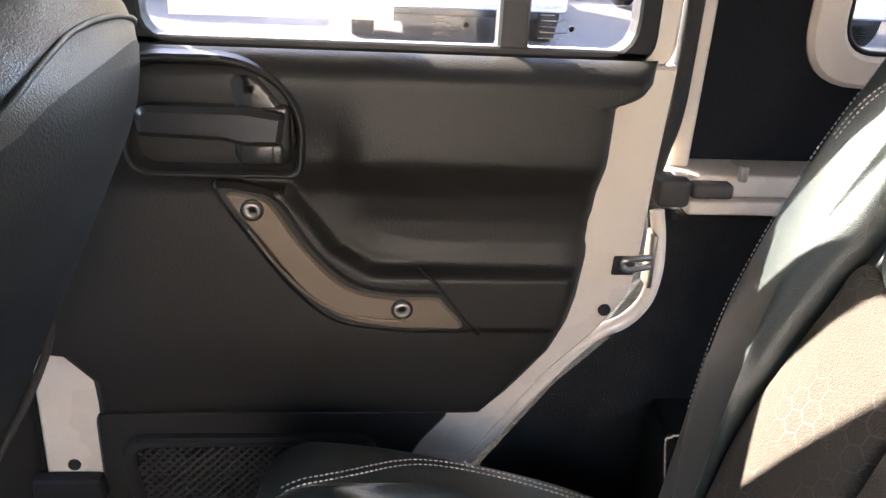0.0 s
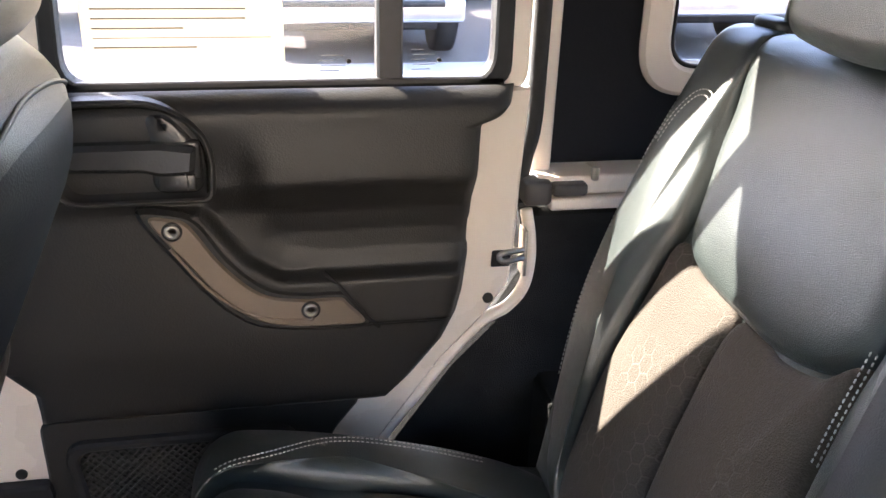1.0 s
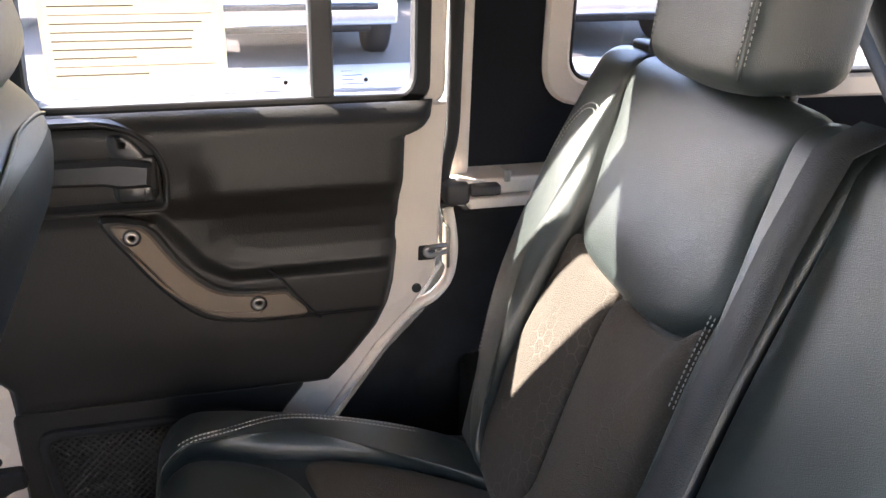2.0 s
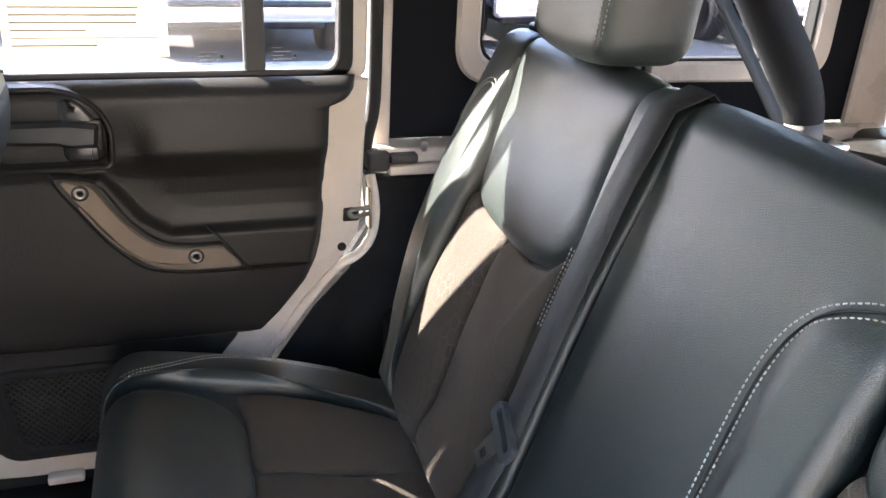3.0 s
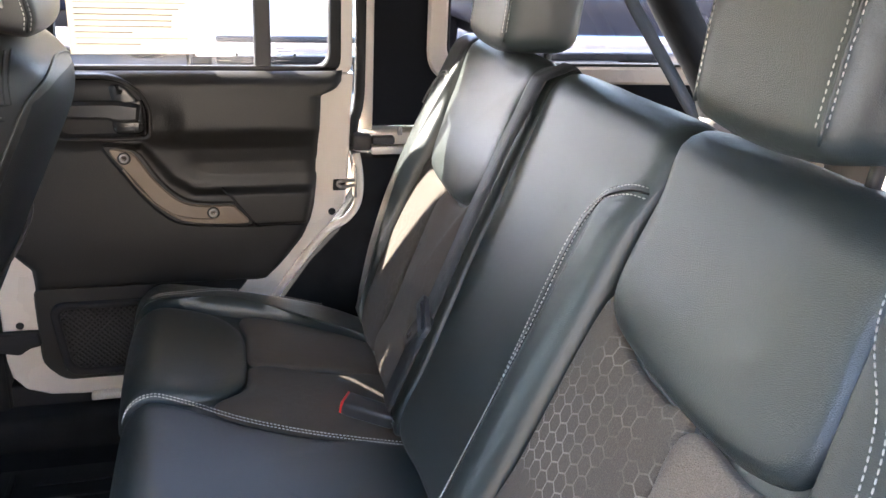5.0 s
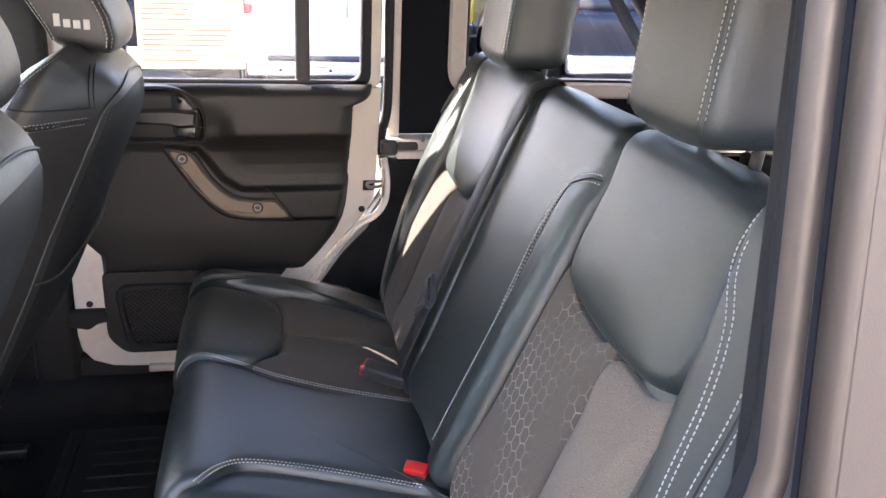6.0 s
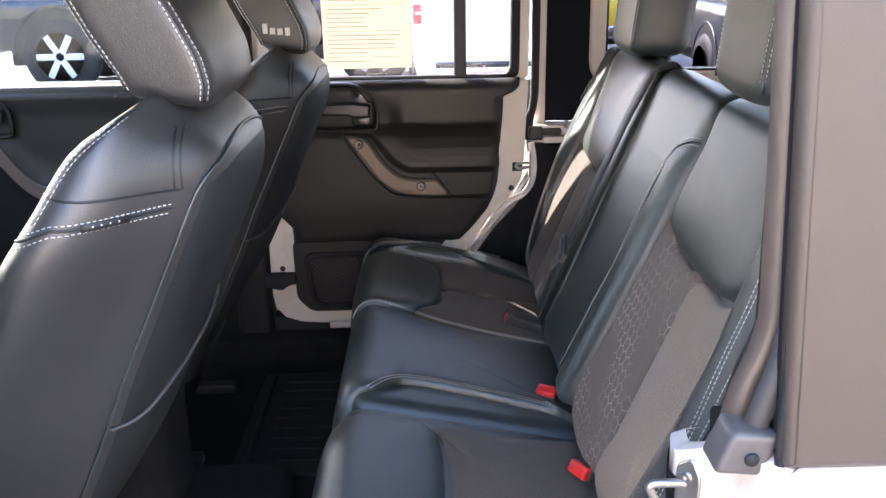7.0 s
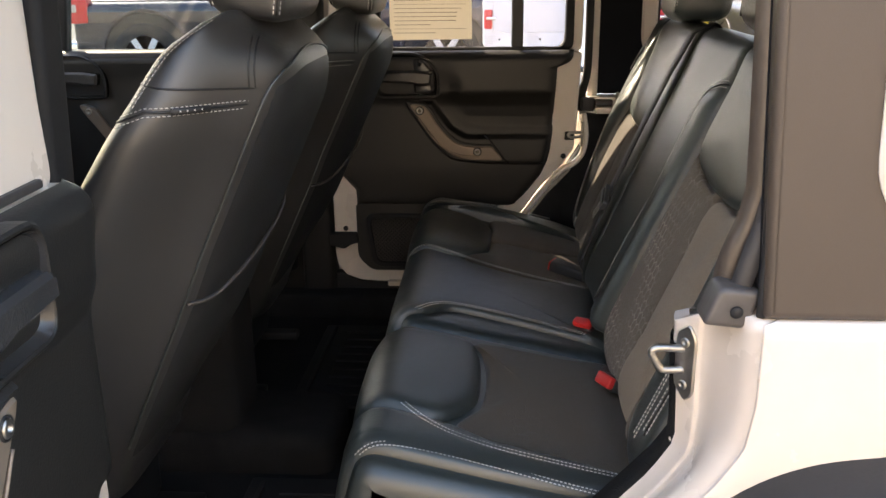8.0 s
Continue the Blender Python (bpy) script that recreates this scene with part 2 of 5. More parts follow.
def slab(outline, y0, y1, bevel=0.004, holes=(), steps=1):
    """A plate in the x-z plane from y0 to y1, with bevelled edges on the side of y1; holes go through."""
    bm = bmesh.new()
    loops = [outline, *holes]

    def ring(k, y, inset):
        pts = loops[k]
        n = len(pts)
        area = sum(pts[i][0] * pts[(i + 1) % n][1] - pts[(i + 1) % n][0] * pts[i][1] for i in range(n))
        sgn = (1 if area > 0 else -1) * (1 if k == 0 else -1)
        res = []
        for i in range(n):
            a, b, c = (Vector(pts[(i + d) % n]) for d in (-1, 0, 1))
            t = (c - a)
            nrm = Vector((-t.y, t.x)).normalized() * sgn if t.length > 0 else Vector((0, 0))
            q = b + nrm * inset
            res.append(bm.verts.new((q.x, y, q.y)))
        return res

    sides = []
    s = 1 if y1 > y0 else -1
    for k in range(len(loops)):
        rings = [ring(k, y0, 0)]
        for i in range(steps + 1):
            g = math.pi / 2 * i / steps
            rings.append(ring(k, y1 - s * bevel * (1 - math.sin(g)), bevel * (1 - math.cos(g))))
        for ra, rb in zip(rings, rings[1:]):
            for i in range(len(ra)):
                j = (i + 1) % len(ra)
                bm.faces.new((ra[i], ra[j], rb[j], rb[i]))
        sides.append(rings)
    for idx in (0, -1):
        edges = []
        for rings in sides:
            rr = rings[idx]
            for i in range(len(rr)):
                e = bm.edges.get((rr[i], rr[(i + 1) % len(rr)]))
                edges.append(e)
        bmesh.ops.triangle_fill(bm, use_beauty=True, use_dissolve=False, edges=edges)
    bmesh.ops.recalc_face_normals(bm, faces=bm.faces[:])
    for f in bm.faces:
        f.smooth = False
    return bm


def tube(points, radius, seg=10, flat=1.0, caps=True, radii=None):
    """A round bar along points."""
    pts = [Vector(p) for p in points]
    bm = bmesh.new()
    rings, up = [], None
    for i, p in enumerate(pts):
        t = (pts[min(i + 1, len(pts) - 1)] - pts[max(i - 1, 0)]).normalized()
        if up is None:
            up = t.orthogonal().normalized()
        up = (up - t * up.dot(t)).normalized()
        side = t.cross(up)
        r = radii[i] if radii else radius
        rings.append([bm.verts.new(p + r * (math.cos(2 * math.pi * k / seg) * up + flat * math.sin(2 * math.pi * k / seg) * side)) for k in range(seg)])
    for a, b in zip(rings, rings[1:]):
        for k in range(seg):
            bm.faces.new((a[k], a[(k + 1) % seg], b[(k + 1) % seg], b[k]))
    if caps:
        bm.faces.new(rings[0][::-1])
        bm.faces.new(rings[-1])
    return finish(bm)


def lathe(profile, seg=24, axis="y"):
    """Rings of (radius, height) turned round an axis."""
    bm = bmesh.new()
    rings = []
    for r, h in profile:
        ring = []
        for k in range(seg):
            a = 2 * math.pi * k / seg
            c, s = r * math.cos(a), r * math.sin(a)
            ring.append(bm.verts.new((c, h, s) if axis == "y" else ((c, s, h) if axis == "z" else (h, c, s))))
        rings.append(ring)
    for a, b in zip(rings, rings[1:]):
        for k in range(seg):
            bm.faces.new((a[k], a[(k + 1) % seg], b[(k + 1) % seg], b[k]))
    for ring in (rings[0], rings[-1]):
        if len({tuple(round(c, 6) for c in v.co) for v in ring}) > 2:
            bm.faces.new(ring)
    bmesh.ops.remove_doubles(bm, verts=bm.verts[:], dist=1e-6)
    return finish(bm)


def join(*bms):
    out = bmesh.new()
    for b in bms:
        me = bpy.data.meshes.new("tmp")
        b.to_mesh(me)
        b.free()
        out.from_mesh(me)
        bpy.data.meshes.remove(me)
    return out


def profile(start, along, normal, flat, r, tail):
    """A surface that runs flat, turns over an edge of radius r and goes on behind it: place(a, y, h)."""
    start, along, normal = Vector(start), Vector(along).normalized(), Vector(normal).normalized()

    def place(a, y, h):
        if a <= flat:
            return start + along * a + normal * h + Vector((0, y, 0))
        ang = min((a - flat) / r, tail)
        c = start + along * flat - normal * r
        d = normal * math.cos(ang) + along * math.sin(ang)
        p = c + d * (r + h)
        left = (a - flat) - ang * r
        if left > 0:
            p += left * (along * math.cos(ang) - normal * math.sin(ang))
        return p + Vector((0, y, 0))

    return place


def pillow(outline, place, bulge=0.012, drop=0.016, rings=16, base=0.0, edge=0.16, extra=None, uv=True):
    """A stuffed panel over place(): its rim rolls into the seam and its middle swells. outline: loop of (a, y)."""
    bm = bmesh.new()
    lay = bm.loops.layers.uv.new("cloth") if uv else None
    n = len(outline)
    c = sum((Vector(p) for p in outline), Vector((0, 0))) / n
    where = {}

    def height(t):
        if t > 1 - edge:
            k = (t - 1 + edge) / edge
            return -drop * (1 - math.sqrt(max(0, 1 - k * k)))
        return 0.0

    allr = []
    ts = [i / rings for i in range(1, rings)] + [1 - edge * f for f in (0.55, 0.3, 0.14, 0.05, 0.0)]
    ts = sorted(set(round(t, 4) for t in ts))
    for t in ts:
        ring = []
        for p in outline:
            q = c + (Vector(p) - c) * t
            h = base + height(t) + bulge * (1 - t * t) + (extra(q.x, q.y) if extra else 0)
            v = bm.verts.new(place(q.x, q.y, h))
            where[v] = q
            ring.append(v)
        allr.append(ring)
    mid = bm.verts.new(place(c.x, c.y, base + bulge + (extra(c.x, c.y) if extra else 0)))
    where[mid] = c
    ring = []
    for p in outline:
        q = Vector(p)
        v = bm.verts.new(place(q.x, q.y, base - drop - 0.02))
        where[v] = q
        ring.append(v)
    allr.append(ring)
    for i in range(n):
        bm.faces.new((mid, allr[0][i], allr[0][(i + 1) % n]))
    for a, b in zip(allr, allr[1:]):
        for i in range(n):
            bm.faces.new((a[i], b[i], b[(i + 1) % n], a[(i + 1) % n]))
    finish(bm)
    if uv:
        for f in bm.faces:
            for lp in f.loops:
                lp[lay].uv = (where[lp.vert].y, where[lp.vert].x)
    return bm


def shell(place, a0, a1, y0, y1, depth, r=0.03, base=-0.014, na=40, ny=16, side=None):
    """The padded body under the panels: rounded at both ends of y, closed behind."""
    bm = bmesh.new()
    cols = [(0.0, -depth), (0.0, -depth * 0.5)]
    for k in range(6):
        g = math.pi / 2 * k / 5
        cols.append((r * (1 - math.cos(g)), -r * (1 - math.sin(g))))
    left = cols
    cells = []
    for d, h in left:
        cells.append(("l", d, h))
    for k in range(1, ny):
        cells.append(("m", k / ny, 0))
    for d, h in reversed(left):
        cells.append(("r", d, h))
    grid = []
    for i in range(na + 1):
        a = a0 + (a1 - a0) * i / na
        ya, yb = (side(a, y0, y1) if side else (y0, y1))
        row = []
        for kind, d, h in cells:
            y = ya + d if kind == "l" else (yb - d if kind == "r" else ya + r + (yb - ya - 2 * r) * d)
            row.append(bm.verts.new(place(a, y, base + h)))
        grid.append(row)
    for ra, rb in zip(grid, grid[1:]):
        for k in range(len(ra) - 1):
            bm.faces.new((ra[k], ra[k + 1], rb[k + 1], rb[k]))
    bm.faces.new(grid[0])
    bm.faces.new(grid[-1][::-1])
    edges = [e for e in bm.edges if e.is_boundary]
    bmesh.ops.holes_fill(bm, edges=edges, sides=0)
    return finish(bm)


def stitches(points, length=0.0044, gap=0.0015, radius=0.0008):
    """A row of thread stitches along a path of points."""
    pts = [Vector(p) for p in points]
    bm = bmesh.new()
    dist = [0.0]
    for a, b in zip(pts, pts[1:]):
        dist.append(dist[-1] + (b - a).length)

    def at(d):
        for i in range(len(pts) - 1):
            if dist[i + 1] >= d:
                t = (d - dist[i]) / max(1e-9, dist[i + 1] - dist[i])
                return pts[i].lerp(pts[i + 1], t)
        return pts[-1]

    d = 0.0
    while d + length < dist[-1]:
        a, b = at(d), at(d + length)
        t = (b - a).normalized()
        u = t.orthogonal().normalized()
        w = t.cross(u)
        ra, rb = [], []
        m1, m2 = a.lerp(b, 0.2), a.lerp(b, 0.8)
        for k in range(5):
            o = radius * (math.cos(k * 1.2566) * u + math.sin(k * 1.2566) * w)
            ra.append(bm.verts.new(m1 + o))
            rb.append(bm.verts.new(m2 + o))
        va, vb = bm.verts.new(a), bm.verts.new(b)
        for k in range(5):
            j = (k + 1) % 5
            bm.faces.new((ra[k], ra[j], rb[j], rb[k]))
            bm.faces.new((va, ra[j], ra[k]))
            bm.faces.new((vb, rb[k], rb[j]))
        d += length + gap
    return finish(bm)


def on(place, loop, h):
    return [place(a, y, h(a, y) if callable(h) else h) for a, y in loop]


def ribbon(points, width, side, thick=0.0016):
    """A flat strap along points; side gives its width's direction."""
    bm = bmesh.new()
    side = Vector(side).normalized()
    pts = [Vector(p) for p in points]
    rings = []
    for i, p in enumerate(pts):
        t = (pts[min(i + 1, len(pts) - 1)] - pts[max(i - 1, 0)]).normalized()
        w = (side - t * side.dot(t)).normalized()
        n = t.cross(w)
        rings.append([bm.verts.new(p + w * width / 2 * a + n * thick * b) for a, b in ((-1, 0.3), (-0.96, 1), (0, 1.2), (0.96, 1), (1, 0.3), (1, -0.3), (0, -1), (-1, -0.3))])
    for a, b in zip(rings, rings[1:]):
        for k in range(8):
            bm.faces.new((a[k], a[(k + 1) % 8], b[(k + 1) % 8], b[k]))
    bm.faces.new(rings[0])
    bm.faces.new(rings[-1])
    return finish(bm)


# ---- setting: ground, body shell ----
def slab_xy(x0, x1, y0, y1, z0, z1, r=0.004):
    return block(x1 - x0, y1 - y0, z1 - z0, r, 2, ((x0 + x1) / 2, (y0 + y1) / 2, (z0 + z1) / 2))


def fall(y):
    """The lot drops gently towards the street."""
    return -0.018 * max(0.0, min(30.0, y - 1.5))


bm = bmesh.new()
bmesh.ops.create_grid(bm, x_segments=40, y_segments=400, size=600)
for v in bm.verts:
    v.co.z = fall(v.co.y)
part("ground", bm, GROUND, None, "sunlit grey asphalt car lot", "ground", "", "structure")

part("concrete_strip", slab_xy(-30, 30, 6.9, 7.9, fall(7.4) - 0.02, fall(7.4) + 0.022, 0.006), material("pale_concrete", (0.42, 0.40, 0.37), 0.9, 0, 40, 0.3, 0.15, 0.6), None, "pale concrete gutter strip", "kerb", "", "structure")
# Unseen wall added behind the camera; it bounces sun into the cabin
bounce = thing("bounce_wall", (0, -7.0, 0), "long sandy wall added unseen to bounce daylight into the car", "building", "", "structure")
part("wall", slab_xy(-22, 22, -0.3, 0.0, 0.0, 3.6, 0.02), material("sandy_bounce", (0.54, 0.46, 0.375), 0.85, 0, 60, 0.2, 0.12, 0.8), bounce)
part("parapet", slab_xy(-22.2, 22.2, -0.5, 0.12, 3.6, 3.9, 0.03), WHITE, bounce)
car = thing("body_shell", (0, 0, 0), "white car body with dark hardtop and open rear door", "car body", "", "structure")
FLOOR_Z = 0.47
part("floor", slab_xy(-1.6, 0.34, -0.78, 0.80, FLOOR_Z - 0.04, FLOOR_Z, 0.01), CARPET, car)
part("cargo_floor", slab_xy(0.34, 1.45, -0.70, 0.84, 0.78, 0.82, 0.01), CARPET, car)
part("seat_riser", slab_xy(0.02, 0.345, -0.70, 0.72, FLOOR_Z, 0.66, 0.01), CARPET, car)
part("seat_back_panel", slab_xy(0.335, 0.365, -0.72, 0.80, FLOOR_Z, 0.815, 0.006), CARPET, car)
part("sill_far", slab_xy(-1.6, 0.10, 0.795, 0.87, 0.40, 0.590, 0.012), RUBBER, car)
part("rocker", slab_xy(-1.6, 0.32, 0.84, 0.90, 0.30, 0.62, 0.012), WHITE, car)
part("sill_step", slab_xy(-1.6, 0.10, 0.72, 0.80, 0.42, 0.545, 0.02), CARPET, car)
part("sill_near", slab_xy(-1.6, 0.05, -0.86, -0.74, 0.40, 0.53, 0.02), RUBBER, car)
part("centre_console", block(0.80, 0.20, 0.38, 0.04, 5, (-0.88, -0.045, 0.66), (4, 2, 3)), CARPET, car)
part("floor_tunnel", block(1.05, 0.24, 0.12, 0.04, 4, (-0.80, -0.045, 0.50)), CARPET, car)
part("sill_bracket", block(0.060, 0.022, 0.016, 0.004, 2, (-0.241, 0.764, 0.570)), WHITE, car, "small white sill bracket")
part("dash", block(0.35, 1.5, 0.45, 0.08, 5, (-1.45, 0.0, 0.98)), TRIM, car)
part("firewall", slab_xy(-1.66, -1.60, -0.8, 0.82, 0.42, 1.22, 0.01), TRIM, car)
part("hood", block(1.3, 1.45, 0.14, 0.05, 4, (-2.25, 0.0, 1.13)), WHITE, car)
# roof with a dark liner
part("roof", slab_xy(-0.56, 1.47, -0.74, 0.72, 1.74, 1.79, 0.02), HARDTOP, car)
part("roof_panel", slab_xy(-1.12, -0.565, -0.74, -0.02, 1.74, 1.785, 0.02), HARDTOP, car)
# Passenger side stops short: an added, unseen gap for sun on the cushion fronts
part("roof_panel", slab_xy(-1.0, -0.565, -0.015, 0.70, 1.74, 1.785, 0.02), HARDTOP, car)
part("headliner", slab_xy(-0.54, 1.43, -0.71, 0.69, 1.725, 1.738, 0.004), material("headliner_grey", (0.07, 0.068, 0.066), 0.9, 0, 200, 0.15, 0.1, 3), car)
# Rails out of view, added to close a sun leak above the doors
for sgn in (-1, 1):
    part("roof_rail", slab_xy(-1.16, 1.47, *((0.655, 0.835) if sgn > 0 else (-0.86, -0.66)), 1.672, 1.765, 0.02), HARDTOP, car)
part("kick_panel", slab_xy(-0.66, -0.435, 0.782, 0.85, 0.42, 1.262, 0.01), TRIM, car)
part("windscreen_header", slab_xy(-1.18, -1.10, -0.70, 0.70, 1.66, 1.76, 0.02), WHITE, car)


# ---- rear door ----
DOOR_Y = 0.775


def smoothstep(a, b, v):
    t = max(0.0, min(1.0, (v - a) / (b - a)))
    return t * t * (3 - 2 * t)


def inside(poly, x, z):
    """Signed distance to a polygon: positive inside."""
    best, odd = 1e9, False
    n = len(poly)
    for i in range(n):
        (x0, z0), (x1, z1) = poly[i], poly[(i + 1) % n]
        dx, dz = x1 - x0, z1 - z0
        t = max(0, min(1, ((x - x0) * dx + (z - z0) * dz) / (dx * dx + dz * dz + 1e-12)))
        best = min(best, math.hypot(x - x0 - t * dx, z - z0 - t * dz))
        if (z0 > z) != (z1 > z) and x < (x1 - x0) * (z - z0) / (z1 - z0) + x0:
            odd = not odd
    return best if odd else -best


def both(bm, sgn):
    if sgn > 0:
        return bm
    move(bm, Matrix.Diagonal((1, -1, 1, 1)))
    bmesh.ops.reverse_faces(bm, faces=bm.faces[:])
    return bm


GRIP = [(-0.205, 1.128), (-0.125, 1.128), (-0.070, 1.055), (-0.030, 1.030), (0.030, 1.030), (0.210, 1.030), (0.212, 1.010), (0.198, 0.945), (0.095, 0.945), (0.0, 0.950), (-0.070, 0.960), (-0.125, 1.010)]
RECESS = [(-0.095, 1.20), (0.26, 1.20), (0.26, 1.036), (0.02, 1.036), (-0.03, 1.045), (-0.06, 1.07)]


def trim_relief(x, z):
    """How far the door panel stands out from its plate."""
    h = 0.018
    h += 0.020 * smoothstep(-0.003, 0.012, inside(GRIP, x, z))
    h -= 0.009 * smoothstep(1.125, 1.055, z) * smoothstep(-0.004, 0.034, inside(RECESS, x, z))
    up = smoothstep(1.108, 1.162, z) * (0.55 + 0.45 * smoothstep(-0.085, -0.035, x))
    h += up * (0.019 + 0.005 * smoothstep(1.236, 1.150, z)) + 0.021 * (1 - up) * smoothstep(1.16, 1.236, z)
    h -= 0.006 * smoothstep(0.94, 0.82, z)
    h = max(h, 0.012)
    if z > 1.236:
        q = min(1.0, (z - 1.236) / 0.032)
        h = 0.002 + (h - 0.002) * math.sqrt(max(0.0, 1 - q * q))
    return h


def trim_sides(z):
    right = [(0.81, 0.052), (0.817, 0.111), (0.847, 0.140), (0.908, 0.186), (0.95, 0.205), (0.983, 0.213), (1.038, 0.219), (1.143, 0.223), (1.221, 0.227), (1.226, 0.250), (1.234, 0.264), (1.246, 0.272), (1.268, 0.274)]
    xr = right[-1][1]
    for (z0, x0), (z1, x1) in zip(right, right[1:]):
        if z0 <= z <= z1:
            xr = x0 + (x1 - x0) * (z - z0) / (z1 - z0)
            break
    if z < right[0][0]:
        xr = right[0][1]
    if z > 0.905:
        xl = -0.430
    elif z > 0.862:
        xl = -0.400 + 0.038 * (0.905 - z) / 0.043
    else:
        xl = -0.362
    return xl, xr


# outlines of the handle surround, its cup, the pull insert and the lever
BEZ = rounded([(-0.290, 1.136), (-0.106, 1.137), (-0.103, 1.194), (-0.112, 1.222), (-0.130, 1.243), (-0.158, 1.260), (-0.185, 1.266), (-0.290, 1.266)], [0.030, 0.016, 0.03, 0.03, 0.03, 0.03, 0.03, 0.040])
CUP = rounded([(-0.282, 1.144), (-0.114, 1.145), (-0.111, 1.194), (-0.119, 1.219), (-0.135, 1.238), (-0.160, 1.253), (-0.186, 1.258), (-0.282, 1.258)], [0.024, 0.010, 0.025, 0.025, 0.025, 0.025, 0.025, 0.034])
INS = smooth_loop([(-0.188, 1.117), (-0.160, 1.118), (-0.140, 1.108), (-0.105, 1.055), (-0.060, 1.012), (-0.010, 1.000), (0.040, 0.999), (0.052, 0.990), (0.074, 0.962), (0.040, 0.959), (-0.020, 0.962), (-0.068, 0.974), (-0.110, 1.010), (-0.150, 1.062)], 5)
LEVER = rounded([(-0.272, 1.184), (-0.184, 1.181), (-0.168, 1.176), (-0.128, 1.177), (-0.123, 1.210), (-0.165, 1.216), (-0.264, 1.216), (-0.272, 1.210)], 0.006, 3)


def rear_door(sgn):
    """A door in its own frame: x to the rear from the hinge at -0.43, y towards the outside for sgn 1."""
    top = thing("car_door", (0, 0, 0), "", "car door")

    def side(bm):
        return both(bm, sgn)

    y = DOOR_Y
    lower = [(-0.432, 1.262), (-0.432, 0.66), (-0.425, 0.62), (-0.40, 0.590), (-0.355, 0.574), (-0.30, 0.570), (-0.02, 0.566), (0.03, 0.60), (0.10, 0.748), (0.188, 0.872), (0.247, 0.935), (0.281, 0.985), (0.287, 1.04), (0.291, 1.145), (0.297, 1.262)]
    bm = slab(lower, y + 0.045, y, 0.004)
    part("door_shell", side(bm), WHITE, top, "cream white painted steel door shell")
    frame_out = rounded([(-0.432, 1.255), (0.297, 1.255), (0.302, 1.70), (-0.395, 1.70)], 0.03)
    frame_in = rounded([(-0.290, 1.272), (0.262, 1.272), (0.264, 1.645), (-0.275, 1.645)], 0.03)
    part("window_frame", side(slab(frame_out, y + 0.04, y + 0.012, 0.004, [frame_in])), WHITE, top)
    seal_in = rounded([(-0.275, 1.272), (0.248, 1.272), (0.250, 1.634), (-0.262, 1.634)], 0.035)
    seal_out = rounded([(-0.296, 1.262), (0.272, 1.262), (0.274, 1.652), (-0.280, 1.652)], 0.03)
    part("window_seal", side(slab(seal_out, y + 0.036, y + 0.004, 0.003, [seal_in])), RUBBER, top)
    bar = rounded([(0.098, 1.262), (0.131, 1.262), (0.131, 1.645), (0.098, 1.645)], 0.003, 2)
    part("window_divider", side(slab(bar, y + 0.034, y + 0.006, 0.004)), SEAL, top, "dark brown window divider bar")
    for x0, x1, nm in ((-0.280, 0.098, "glass"), (0.131, 0.25, "quarter_glass")):
        pane = slab(rounded([(x0, 1.268), (x1, 1.268), (x1, 1.640), (x0, 1.640)], 0.02), y + 0.026, y + 0.021, 0.001)
        ob = part(nm, side(pane), GLASS, top, "clear window glass")
        ob.visible_shadow = False
    # panel as a relief over rows of z
    bm = bmesh.new()
    nx = 130
    heights = [0.812 + (1.236 - 0.812) * i / 116 for i in range(117)] + [1.236 + 0.0318 * math.sin(math.pi / 2 * i / 10) for i in range(1, 11)]
    grid = []
    for z in heights:
        xl, xr = trim_sides(z)
        row = [bm.verts.new((xl, y + 0.004, z))]
        for k in range(nx + 1):
            u = k / nx
            x = xl + (xr - xl) * u
            e = min(x - xl, xr - x, z - 0.812)
            h = trim_relief(x, z) - 0.010 * (1 - smoothstep(0, 0.012, e)) - 0.004 * (1 - smoothstep(0, 0.03, e))
            if z > 1.222:
                r = max(0.0, 1 - (xr - x) / 0.024)
                h = max(0.0, h) * math.sqrt(max(0.0, 1 - r * r))
            row.append(bm.verts.new((x, y - h, z)))
        row.append(bm.verts.new((xr, y + 0.004, z)))
        grid.append(row)
    base = [bm.verts.new((v.co.x, y + 0.004, v.co.z - 0.003)) for v in grid[0]]
    grid.insert(0, base)
    for a, b in zip(grid, grid[1:]):
        for k in range(len(a) - 1):
            bm.faces.new((a[k], a[k + 1], b[k + 1], b[k]))
    finish(bm)
    part("door_panel", side(bm), TRIM, top, "black grained plastic door panel with armrest")
    part("glass_strip", side(slab([(-0.39, 1.266), (0.262, 1.266), (0.262, 1.276), (-0.39, 1.276)], y + 0.014, y + 0.004, 0.002)), SEAL, top)
    # armrest parting groove and lower map pocket
    low = rounded([(-0.364, 0.822), (0.074, 0.822), (0.028, 0.765), (-0.02, 0.608), (-0.322, 0.608), (-0.362, 0.65)], 0.02)
    part("lower_panel", side(slab(low, y + 0.004, y - 0.006, 0.004)), TRIM, top)
    rim = rounded([(-0.338, 0.790), (-0.02, 0.790), (-0.01, 0.622), (-0.315, 0.622)], 0.035)
    rim_in = rounded([(-0.320, 0.776), (-0.03, 0.776), (-0.02, 0.640), (-0.300, 0.640)], 0.025)
    part("pocket_rim", side(slab(rim, y - 0.006, y - 0.020, 0.004, [rim_in])), RUBBER, top)
    nets = []
    for k in range(-8, 34):
        for d in (1, -1):
            pts = []
            for s in range(0, 29):
                z = 0.636 + s * 0.005
                x = -0.34 + k * 0.012 + d * (s - 14) * 0.005
                if -0.318 < x < -0.022:
                    pts.append((x, y - 0.013 - 0.001 * d, z))
